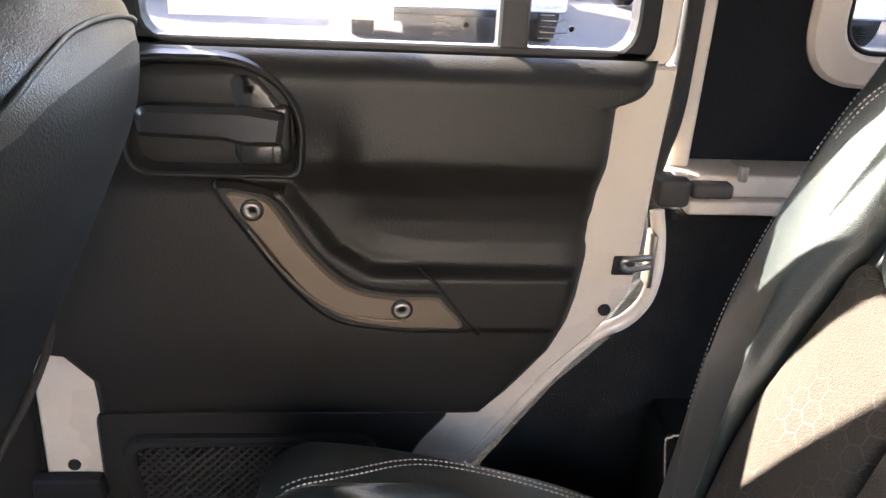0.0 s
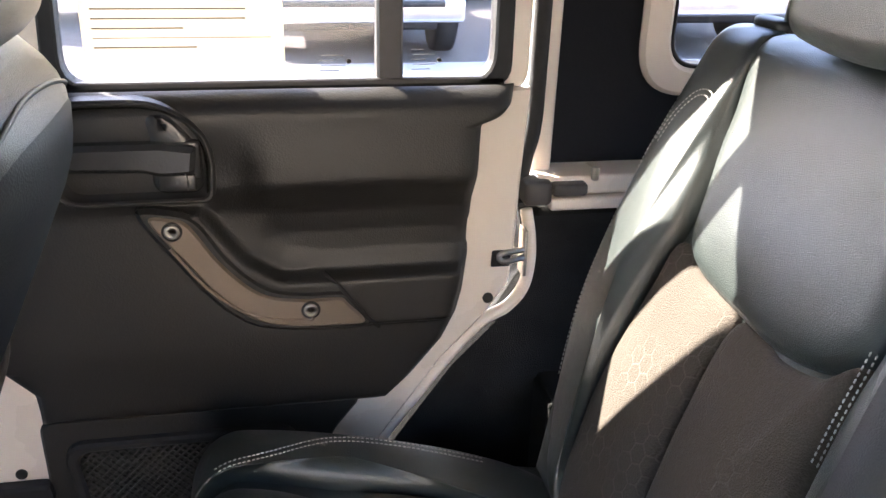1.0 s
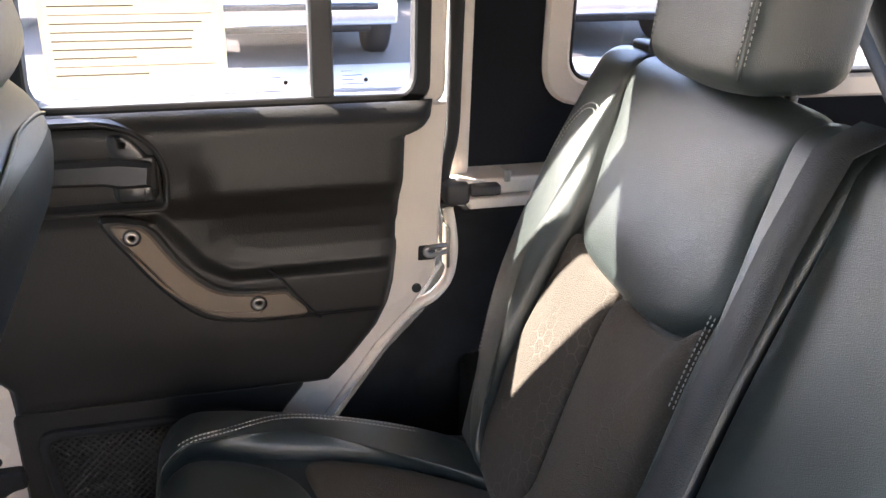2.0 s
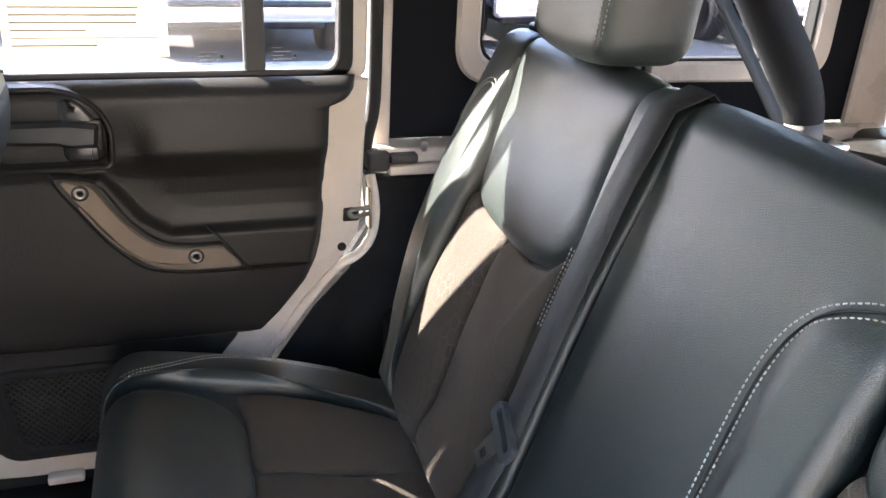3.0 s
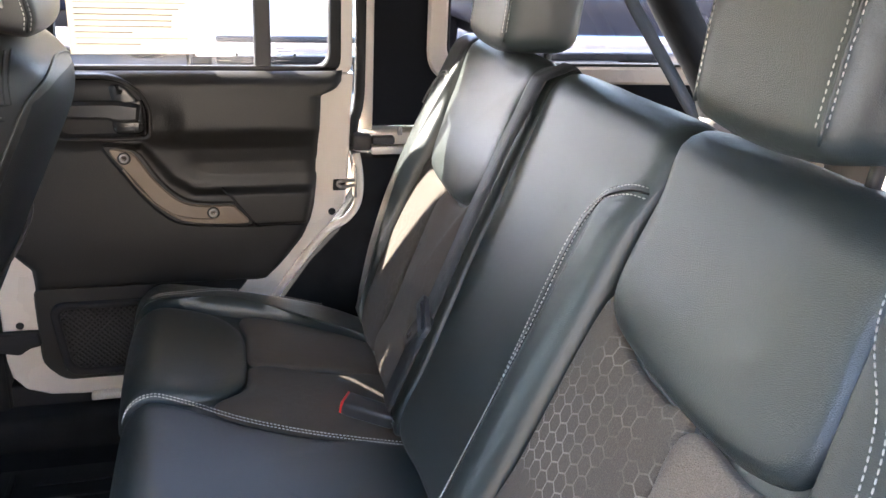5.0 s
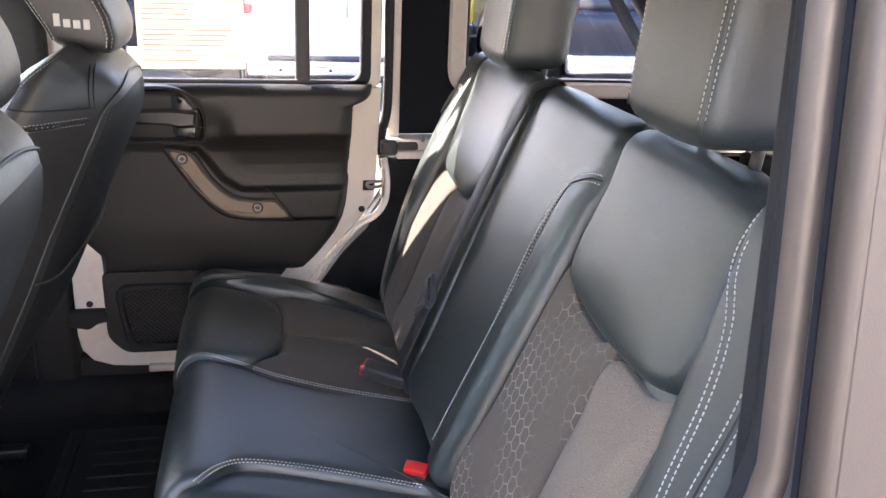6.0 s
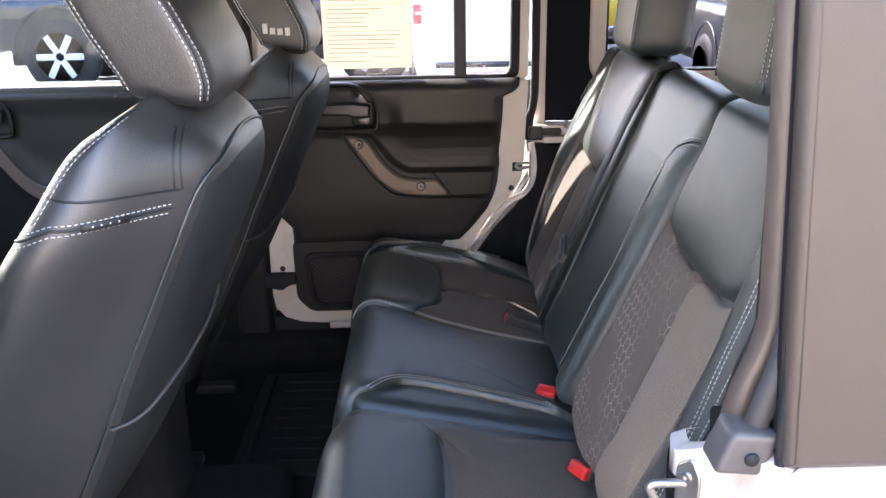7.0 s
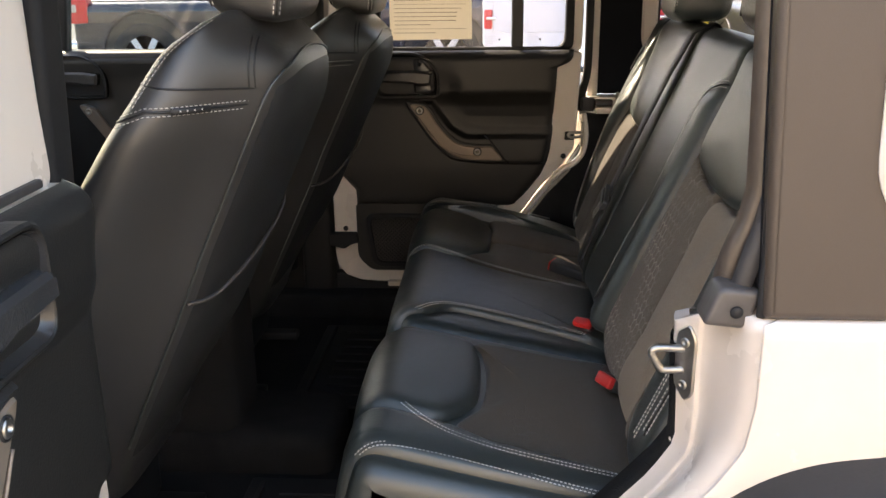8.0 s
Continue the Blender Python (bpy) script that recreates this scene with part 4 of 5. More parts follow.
for sgn in (-1, 1):
    part("front_wing", slab_xy(-2.98, -1.62, *sorted((sgn * 0.62, sgn * 0.90)), 0.82, 1.06, 0.05), WHITE, car)
    part("windscreen_post", tube([(-1.50, sgn * 0.70, 1.20), (-1.14, sgn * 0.66, 1.70)], 0.035, 12), WHITE, car)
part("grille", slab_xy(-3.02, -2.94, -0.66, 0.66, 0.60, 1.14, 0.03), WHITE, car)
ws = bmesh.new()
ws.faces.new([ws.verts.new(p) for p in ((-1.50, -0.69, 1.21), (-1.50, 0.69, 1.21), (-1.15, 0.65, 1.69), (-1.15, -0.65, 1.69))])
bmesh.ops.solidify(ws, geom=ws.faces[:], thickness=0.005)
ws_ob = part("windscreen_glass", finish(ws), CLEAR, car)
ws_ob.visible_shadow = False

# rear end: tailgate, corner posts, roll bar
tg = thing("tailgate", (1.46, 0, 0), "white tailgate with rear window", "tailgate")
go = rounded([(-0.80, 0.70), (0.84, 0.70), (0.84, 1.73), (-0.80, 1.73)], 0.05)
gi = rounded([(-0.62, 1.26), (0.62, 1.26), (0.60, 1.66), (-0.60, 1.66)], 0.05)
turn = Matrix.Rotation(radians(90), 4, "Z")
part("panel", move(slab(go, -0.04, 0.0, 0.006, [gi]), turn), WHITE, tg)
g = part("glass", move(slab(gi, -0.02, -0.016, 0.001), turn), TINT, tg)
g.visible_shadow = False
hook = slab(rounded([(0.745, 1.155), (0.80, 1.165), (0.805, 1.225), (0.775, 1.235), (0.745, 1.215)], 0.012, 4), 0.002, 0.014, 0.003, [rounded([(0.765, 1.185), (0.785, 1.187), (0.785, 1.207), (0.765, 1.205)], 0.004, 3)])
part("latch_bracket", move(hook, turn), STEEL, tg, "grey steel latch bracket")
part("corner_post", lean_plate(slab(rounded([(1.342, 1.10), (1.452, 1.10), (1.452, 1.735), (1.332, 1.735)], 0.012, 3), 0.848, 0.832, 0.006)), WHITE, side_far, "white inner corner post")
part("corner_trim", block(0.10, 0.14, 0.30, 0.03, 4, (1.38, 0.78, 0.98)), TRIM, side_far)
part("speaker_pod", lathe([(0.0, 0.0), (0.075, 0.0), (0.085, -0.01), (0.085, -0.10), (0.07, -0.12), (0.0, -0.12)], 24, "z"), TRIM, thing("speaker_pod", (1.28, 0.66, 1.13), "round black plastic pod on the cargo side", "speaker"))
bar = thing("roll_bar", (1.11, 0.70, 1.10), "black padded roll bar with a bright foot", "roll bar")
barpts = smooth_loop([(1.110, 0.70, 1.10), (1.110, 0.70, 1.17), (1.098, 0.70, 1.225), (1.055, 0.695, 1.295), (0.97, 0.69, 1.407), (0.83, 0.66, 1.59), (0.75, 0.63, 1.70)], 6, False)
rel = lambda pts: [Vector(p) - Vector((1.11, 0.70, 1.10)) for p in pts]  # noqa: E731
part("padding", tube(rel(barpts[4:]), 0.044, 18), material("bar_padding", (0.020, 0.021, 0.024), 0.75, 0, 350, 0.4, 0.3, 14, "noise", 0, 0.3), bar, "matt black padded sleeve")
part("foot_sleeve", tube(rel([(1.110, 0.70, 1.10), (1.110, 0.70, 1.150), (1.107, 0.70, 1.182)]), 0.0465, 18), material("sleeve_silver", (0.20, 0.195, 0.19), 0.5, 0.2, 120, 0.1, 0.2, 20), bar, "dull silver sleeve")
part("foot", block(0.16, 0.12, 0.025, 0.008, 3, (0.0, 0.0, 0.035)), CHROME, bar, "bright steel mounting foot")


sb = thing("shoulder_belt", (0.9, 0.66, 1.2), "dark shoulder belt running up beside the roll bar", "seat belt", "seat belts")
part("webbing", ribbon([Vector(p) - Vector((0.9, 0.66, 1.2)) for p in ((1.035, 0.64, 1.150), (1.010, 0.64, 1.205), (0.935, 0.64, 1.305), (0.855, 0.64, 1.41), (0.66, 0.62, 1.68))], 0.046, (0.75, 0.60, 0.30)), WEBBING, sb)


# ---- rear bench ----
SB = profile((0.262, 0, 0.852), (0.4104, 0, 0.9119), (-0.9119, 0, 0.4104), 0.53, 0.045, math.pi)
CU = profile((0.30, 0, 0.789), (-0.9806, 0, 0.196), (0.196, 0, 0.9806), 0.396, 0.045, 1.5)


def panel(name, corners, place, mat, parent, bulge, drop=0.014, base=0.0, per=8, label="", extra=None, edge=0.14, rings=14):
    return part(name, pillow(smooth_loop(corners, per), place, bulge, drop, rings, base, edge, extra), mat, parent, label)


def seam(name, pts, place, parent, h, double=0.008, mat=None, length=0.0044, gap=0.0015):
    """Two rows of stitches along a line of (a, y)."""
    line = smooth_loop(pts, 10, False)
    rows = []
    for s in ((-1, 1) if double else (0,)):
        off = []
        for i, p in enumerate(line):
            t = line[min(i + 1, len(line) - 1)] - line[max(i - 1, 0)]
            n = Vector((-t.y, t.x)).normalized() if t.length else Vector((0, 0))
            off.append(p + n * s * double / 2)
        rows.append(stitches(on(place, off, h), length, gap))
    return part(name, join(*rows), mat or THREAD, parent, "pale contrast stitching", "", "", "stuff")


def bench_edge(a, y):
    """The bench's padded edge beside the single seat: proud, then rolling over."""
    low = smoothstep(0.485, 0.43, a)
    t = max(0.0, min(1.0, (-0.190 - y) / 0.039))
    return low * 0.012 * smoothstep(-0.138, -0.170, y) - (0.018 + 0.014 * low) * (1 - math.sqrt(max(0.0, 1 - t * t)))


# far and middle places
MID_SEAM = [(0.482, -0.221), (0.476, -0.195), (0.460, -0.166), (0.434, -0.141), (0.395, -0.131), (0.33, -0.133), (0.15, -0.153), (0.02, -0.160)]
bench = thing("rear_seat", (0, 0, 0), "wide black vinyl rear seat with cloth inserts and pale stitching", "car seat", "rear seats")
back = part("backrest", shell(SB, -0.02, 0.95, -0.228, 0.668, 0.04, 0.018, -0.018, 44, 20, lambda a, p, q: (p, q - 0.55 * max(0, 0.14 - a))), VINYL, bench)
panel("head_pad", [(0.60, 0.56), (0.467, 0.550), (0.39, 0.525), (0.335, 0.502), (0.313, 0.46), (0.306, 0.372), (0.306, 0.30), (0.320, 0.245), (0.352, 0.206), (0.40, 0.203), (0.48, 0.222), (0.60, 0.235)], SB, VINYL, back, 0.010, 0.016, 0.002)
panel("cloth_insert", [(0.325, 0.522), (0.277, 0.528), (0.207, 0.530), (0.145, 0.528), (0.079, 0.514), (-0.01, 0.47), (-0.01, 0.345), (0.06, 0.348), (0.195, 0.374), (0.303, 0.377), (0.310, 0.45)], SB, SHADEHEX, back, 0.006, 0.008, -0.006, 8, "honeycomb cloth insert")
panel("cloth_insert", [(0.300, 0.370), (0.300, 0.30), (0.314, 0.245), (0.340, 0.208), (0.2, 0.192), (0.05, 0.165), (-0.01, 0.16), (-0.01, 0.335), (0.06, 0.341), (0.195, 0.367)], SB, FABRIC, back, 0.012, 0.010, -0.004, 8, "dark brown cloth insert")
panel("outer_bolster", [(0.60, 0.645), (0.55, 0.668), (0.36, 0.676), (0.2, 0.652), (0.09, 0.598), (0.04, 0.56), (-0.01, 0.51), (-0.01, 0.476), (0.079, 0.520), (0.145, 0.535), (0.207, 0.538), (0.277, 0.536), (0.34, 0.530), (0.40, 0.538), (0.467, 0.556), (0.60, 0.573)], SB, VINYL, back, 0.020, 0.020, 0.0)
panel("inner_bolster", [(0.60, 0.228), (0.48, 0.215), (0.39, 0.197), (0.3, 0.192), (0.1, 0.160), (-0.01, 0.150), (-0.01, 0.09), (0.3, 0.125), (0.6, 0.138)], SB, VINYL, back, 0.012, 0.014, 0.0)
panel("middle_panel", [(0.61, 0.128), (0.45, 0.128), (0.3, 0.118), (0.1, 0.09), (-0.01, 0.08), (-0.01, -0.05), (-0.01, -0.15), (-0.01, -0.229), (0.15, -0.229), (0.3, -0.228), (0.45, -0.226), (0.61, -0.224), (0.61, -0.05)], SB, VINYL, back, 0.003, 0.008, 0.003, edge=0.05, extra=bench_edge, rings=30)
part("seam_fold", tube(on(SB, smooth_loop(MID_SEAM, 8, False), lambda a, y: 0.0060 + bench_edge(a, y)), 0.0016, 6), BLACKP, back)
seam("stitching", MID_SEAM, SB, back, lambda a, y: 0.0082 + bench_edge(a, y), 0.012)
seam("stitching", [(0.470, 0.562), (0.478, 0.585), (0.470, 0.608), (0.440, 0.628), (0.40, 0.636)], SB, back, 0.0165, 0.007)
seam("stitching", [(0.50, 0.670), (0.36, 0.680), (0.2, 0.656), (0.09, 0.602)], SB, back, -0.006, 0.008)
seam("stitching", [(0.36, 0.200), (0.30, 0.194), (0.26, 0.188)], SB, back, 0.004, 0.007)

single = thing("rear_seat", (0, 0, 0), "narrow black vinyl rear seat with honeycomb cloth", "car seat", "rear seats")
near_back = part("backrest", shell(SB, -0.02, 0.95, -0.752, -0.231, 0.04, 0.018, -0.018, 44, 14, lambda a, p, q: (p + 0.02 * smoothstep(0.2, 0.5, a), q)), VINYL, single)
panel("head_pad", [(0.61, -0.240), (0.48, -0.236), (0.39, -0.240), (0.352, -0.270), (0.336, -0.35), (0.331, -0.42), (0.331, -0.493), (0.338, -0.548), (0.357, -0.583), (0.40, -0.594), (0.48, -0.578), (0.61, -0.556)], SB, VINYL, near_back, 0.012, 0.016, 0.002)
panel("cloth_insert", [(0.360, -0.238), (0.345, -0.29), (0.330, -0.33), (0.325, -0.40), (0.322, -0.448), (0.13, -0.452), (-0.01, -0.45), (-0.01, -0.238), (0.15, -0.236)], SB, LITHEX, near_back, 0.004, 0.008, -0.004, 8, "honeycomb cloth insert")
panel("cloth_insert", [(0.322, -0.453), (0.325, -0.54), (0.345, -0.595), (0.338, -0.611), (0.25, -0.614), (0.155, -0.611), (0.05, -0.607), (-0.01, -0.605), (-0.01, -0.468), (0.06, -0.468), (0.13, -0.462), (0.245, -0.456)], SB, LITPLAIN, near_back, 0.014, 0.010, 0.0, 8, "plump brown cloth insert, coloured lighter for daylight")
panel("cloth_insert", [(0.338, -0.613), (0.28, -0.629), (0.155, -0.644), (0.05, -0.650), (-0.01, -0.650), (-0.01, -0.608), (0.05, -0.609), (0.155, -0.613), (0.25, -0.616)], SB, LITHEX, near_back, 0.004, 0.006, 0.004, 8, "honeycomb cloth insert")
panel("outer_bolster", [(0.61, -0.572), (0.48, -0.588), (0.40, -0.604), (0.34, -0.616), (0.28, -0.631), (0.155, -0.646), (0.05, -0.652), (-0.01, -0.652), (-0.01, -0.742), (0.12, -0.752), (0.35, -0.742), (0.52, -0.715), (0.61, -0.68)], SB, VINYL, near_back, 0.003, 0.018, 0.016, edge=0.16)
seam("stitching", [(0.548, -0.575), (0.486, -0.598), (0.44, -0.634), (0.38, -0.657), (0.293, -0.671), (0.19, -0.691), (0.10, -0.698), (0.02, -0.70)], SB, near_back, lambda a, y: 0.0195 - 0.010 * smoothstep(0.50, 0.55, a), 0.010, None, 0.0052, 0.0013)
OUT_SEAM = [(0.47, -0.690), (0.42, -0.699), (0.375, -0.705), (0.325, -0.707), (0.27, -0.711), (0.23, -0.719), (0.12, -0.726), (0.04, -0.726)]
seam("stitching", OUT_SEAM, SB, near_back, 0.0185, 0.016, None, 0.0052, 0.0013)
part("seam_fold", tube(on(SB, smooth_loop(OUT_SEAM, 8, False), 0.0165), 0.0026, 8), BLACKP, near_back)

cush = part("cushion", shell(CU, -0.02, 0.68, -0.228, 0.655, 0.16, 0.035, -0.016, 40, 20), VINYL, bench)
panel("thigh_pad", [(0.50, 0.50), (0.40, 0.535), (0.31, 0.520), (0.262, 0.46), (0.256, 0.36), (0.266, 0.265), (0.320, 0.208), (0.42, 0.203), (0.52, 0.215), (0.545, 0.36)], CU, VINYL, cush, 0.012, 0.018, 0.004)
panel("cloth_insert", [(0.25, 0.545), (0.10, 0.52), (-0.01, 0.46), (-0.01, 0.345), (0.12, 0.345), (0.245, 0.350), (0.252, 0.46)], CU, FABRIC, cush, 0.008, 0.010, -0.004)
panel("cloth_insert", [(0.245, 0.342), (0.12, 0.338), (-0.01, 0.338), (-0.01, 0.12), (0.157, 0.128), (0.27, 0.156), (0.315, 0.195), (0.262, 0.258)], CU, FABRIC, cush, 0.008, 0.010, -0.004)
panel("outer_bolster", [(0.53, 0.53), (0.40, 0.562), (0.30, 0.556), (0.14, 0.548), (-0.01, 0.49), (-0.01, 0.58), (0.10, 0.635), (0.30, 0.655), (0.45, 0.640), (0.54, 0.60)], CU, VINYL, cush, 0.018, 0.020, 0.0)
panel("middle_panel", [(0.56, 0.15), (0.46, 0.185), (0.405, 0.188), (0.35, 0.170), (0.27, 0.134), (0.157, 0.110), (-0.01, 0.098), (-0.01, -0.185), (0.06, -0.172), (0.215, -0.149), (0.33, -0.146), (0.40, -0.195), (0.56, -0.195)], CU, VINYL, cush, 0.008, 0.014, 0.0)
seam("stitching", [(0.47, 0.190), (0.41, 0.192), (0.35, 0.173), (0.27, 0.137), (0.157, 0.112), (0.01, 0.100)], CU, cush, 0.0045, 0.008)
seam("stitching", [(0.395, -0.215), (0.365, -0.17), (0.32, -0.148), (0.215, -0.151), (0.06, -0.174)], CU, cush, 0.0045, 0.008)
seam("stitching", [(0.42, 0.545), (0.37, 0.572), (0.29, 0.612), (0.20, 0.612), (0.094, 0.59)], CU, cush, 0.0175, 0.008)

near_cush = part("cushion", shell(CU, -0.02, 0.68, -0.760, -0.240, 0.16, 0.03, -0.012, 40, 14), VINYL, single)
panel("thigh_pad", [(0.53, -0.345), (0.40, -0.300), (0.30, -0.298), (0.270, -0.34), (0.262, -0.43), (0.270, -0.53), (0.325, -0.602), (0.41, -0.596), (0.52, -0.588), (0.545, -0.46)], CU, VINYL, near_cush, 0.012, 0.018, 0.004)
panel("cloth_insert", [(0.27, -0.290), (0.12, -0.285), (-0.01, -0.30), (-0.01, -0.64), (0.095, -0.656), (0.22, -0.648), (0.30, -0.625), (0.262, -0.54), (0.252, -0.43), (0.262, -0.335)], CU, FABRIC, near_cush, 0.010, 0.010, -0.004)
panel("outer_bolster", [(0.56, -0.60), (0.41, -0.606), (0.33, -0.615), (0.22, -0.658), (0.095, -0.668), (-0.01, -0.68), (-0.01, -0.715), (0.12, -0.728), (0.30, -0.725), (0.56, -0.700)], CU, VINYL, near_cush, 0.012, 0.014, 0.0)
seam("stitching", [(0.380, -0.603), (0.347, -0.636), (0.30, -0.664), (0.235, -0.680), (0.14, -0.688), (0.05, -0.692)], CU, near_cush, 0.0115, 0.008)
seam("stitching", [(0.425, -0.742), (0.408, -0.722), (0.376, -0.710), (0.317, -0.709), (0.235, -0.716), (0.143, -0.728), (0.06, -0.735)], CU, near_cush, 0.0035, 0.009)


def headrest(place, label):
    """A headrest with a narrow front face and sides that slope back from two stitched seams."""
    hr = thing("headrest", place, label, "headrest", "rear headrests")

    def shape(p):
        w = 0.90 + 0.10 * smoothstep(-0.065, 0.01, p.x)
        w *= 0.93 + 0.35 * p.z
        return (p.x + 0.10 * p.z, p.y * w, p.z + 0.015 * (p.y / 0.15) ** 2 * (1 if p.z < 0.1 else 0))

    bm = block(0.125, 0.252, 0.205, 0.030, 5, (0, 0, 0.1025), (6, 10, 6))
    cushion = part("cushion", warp(bm, shape), VINYL, hr)
    for dy in (-0.06, 0.06):
        part("post", tube([(0.035, dy, 0.03), (0.025, dy, -0.05)], 0.007, 10), BLACKP, hr)
        part("post_collar", lathe([(0.0, -0.045), (0.018, -0.045), (0.017, -0.022), (0.012, -0.018), (0.0, -0.018)], 16, "z"), BLACKP, hr).location = (0.026, dy, -0.004)
    rows, cords = [], []
    for sgn in (-1, 1):
        for d in (-0.0045, 0.0045):
            fx = -0.0325 - math.sqrt(0.0009 - (0.012 + d) ** 2) - 0.0009
            pts = [shape(Vector((fx, sgn * (0.108 + d), 0.030 + 0.150 * k / 14))) for k in range(15)]
            rows.append(stitches([Vector(p) for p in pts], 0.0046, 0.0018, 0.00068))
        pts = [Vector(shape(Vector((-0.0590, sgn * 0.108, 0.016 + 0.172 * k / 14)))) for k in range(15)]
        cords.append(tube(pts, 0.0022, 6))
    part("stitching", join(*rows), THREAD, cushion, "pale contrast stitching", "", "", "stuff")
    for cord in cords:
        part("seam_cord", cord, VINYL, cushion)
    return hr


headrest((0.515, 0.386, 1.364), "black vinyl headrest with pale double stitching")
headrest((0.505, -0.400, 1.386), "black vinyl headrest of the single rear seat")
for yy, par in ((0.61, back),):
    part("release_handle", pillow(rounded([(0.575, yy - 0.035), (0.575, yy + 0.035), (0.635, yy + 0.030), (0.635, yy - 0.030)], 0.02), SB, 0.003, 0.006, 6, 0.010), BLACKP, par, "black seat release pull")

# belts and buckles
belt = thing("seat_belt", (0.40, 0.14, 1.15), "dark grey seat belt lying across the seat back", "seat belt", "seat belts")
o = Vector((0.40, 0.14, 1.15))
pts = [SB(0.70, 0.165, -0.006), SB(0.64, 0.165, 0.000), SB(0.58, 0.163, 0.010), SB(0.54, 0.160, 0.016), SB(0.45, 0.150, 0.022), SB(0.33, 0.133, 0.026), SB(0.20, 0.112, 0.028), SB(0.165, 0.108, 0.028)]
part("webbing", ribbon([p - o for p in pts], 0.047, (0, 1, 0)), WEBBING, belt)
turn = Matrix.Translation(SB(0.158, 0.108, 0.032) - o) @ Matrix.Rotation(radians(24), 4, "Y") @ Matrix.Rotation(radians(24), 4, "X")
loop = rounded([(-0.036, -0.012), (0.036, -0.012), (0.036, 0.013), (-0.036, 0.013)], 0.008)
slot = rounded([(-0.028, -0.001), (0.028, -0.001), (0.028, 0.008), (-0.028, 0.008)], 0.003)
tong = part("tongue", move(slab(loop, -0.005, 0.005, 0.002, [slot]), turn @ Matrix.Rotation(radians(-90), 4, "Z")), material("tongue_grey", (0.075, 0.08, 0.088), 0.30, 0, 120, 0.05, 0.15, 20), belt, "dark grey belt tongue")
blade = rounded([(-0.012, -0.058), (0.012, -0.058), (0.014, -0.012), (-0.014, -0.012)], 0.004)
hole = rounded([(-0.006, -0.050), (0.006, -0.050), (0.006, -0.036), (-0.006, -0.036)], 0.002)
part("tongue_blade", move(slab(blade, -0.0012, 0.0012, 0.0004, [hole]), turn @ Matrix.Rotation(radians(-90), 4, "Z")), STEEL, tong)
part("lap_webbing", ribbon([p - o for p in (SB(0.165, 0.112, 0.024), SB(0.10, 0.118, 0.022), SB(0.0, 0.125, 0.016), CU(0.03, 0.13, 0.01))], 0.050, (0, 1, 0)), WEBBING, belt)
stalk = thing("belt_anchor", CU(0.0, 0.30, 0.0), "blue-black webbing loop tucked behind the cushion", "seat belt", "seat belts")
o2 = Vector(CU(0.0, 0.30, 0.0))
part("webbing", ribbon([p - o2 for p in (CU(-0.01, 0.40, 0.004), CU(0.012, 0.33, 0.018), CU(0.022, 0.25, 0.020), CU(0.03, 0.17, 0.018), CU(0.02, 0.12, 0.01))], 0.042, (-0.6, 0.0, 0.8)), WEBBING, stalk)


BUCKLE = material("buckle_plastic", (0.035, 0.035, 0.036), 0.30, 0, 200, 0.05, 0.2, 10)


def buckle(place, m, label, tip=0.014):
    b = thing("belt_buckle", place, label, "buckle", "belt buckles")
    b.matrix_world = Matrix.Translation(place) @ m
    part("housing", warp(block(0.090, 0.042, 0.026, 0.008, 3, (0.045, 0, 0), (4, 2, 2)), lambda p: (p.x, p.y * (0.85 + 0.15 * (1 - p.x / 0.09)), p.z)), BUCKLE, b)
    part("release", block(tip, 0.038, 0.021, min(0.004, tip / 3), 3, (0.004 - tip / 2, 0, 0.001)), RED, b, "red release button")
    part("strap", ribbon([(0.085, 0, 0), (0.12, 0, 0.002), (0.16, 0, -0.02)], 0.034, (0, 1, 0), 0.002), STEEL, b)
    return b


buckle(Vector((0.192, 0.198, 0.825)), Matrix.Rotation(radians(-27), 4, "Z") @ Matrix.Rotation(radians(10), 4, "Y"), "black belt buckle lying on the cushion", 0.005)
buckle(Vector((0.236, -0.140, 0.812)), Matrix.Rotation(radians(60), 4, "Z") @ Matrix.Rotation(radians(70), 4, "Y"), "belt buckle with red button standing in the gap")
buckle(Vector((0.250, -0.425, 0.828)), Matrix.Rotation(radians(30), 4, "Z") @ Matrix.Rotation(radians(28), 4, "Y"), "belt buckle with red button at the seat joint")


# rubber mats in the rear footwell
for y0, y1 in ((-0.66, -0.19), (0.13, 0.64)):
    mat = thing("floor_mat", (-0.22, (y0 + y1) / 2, FLOOR_Z), "black rubber floor mat with raised ribs", "floor mat", "floor mats")
    w = y1 - y0
    part("sheet", block(0.44, w, 0.008, 0.003, 2, (0, 0, 0.005)), RUBBER, mat)
    ribs = []
    for k in range(9):
        ribs.append(block(0.30, 0.010, 0.005, 0.002, 2, (0.0, -w / 2 + 0.06 + (w - 0.12) * k / 8, 0.011)))
    for x in (-0.19, 0.19):
        ribs.append(block(0.012, w - 0.05, 0.010, 0.003, 2, (x, 0, 0.012)))
    part("ribs", join(*ribs), RUBBER, mat, "", "", "", "stuff")

# ---- front seats ----
def smooth_table(pts, z):
    return sum(table(pts, z + d) * k for d, k in ((-0.024, 1), (-0.012, 2), (0.0, 3), (0.012, 2), (0.024, 1))) / 9


def seat_rear(z):
    return smooth_table([(0.70, -0.515), (0.97, -0.395), (1.04, -0.362), (1.11, -0.333), (1.21, -0.286), (1.315, -0.238), (1.34, -0.226), (1.365, -0.212), (1.382, -0.213), (1.397, -0.226), (1.415, -0.246), (1.43, -0.264)], z)


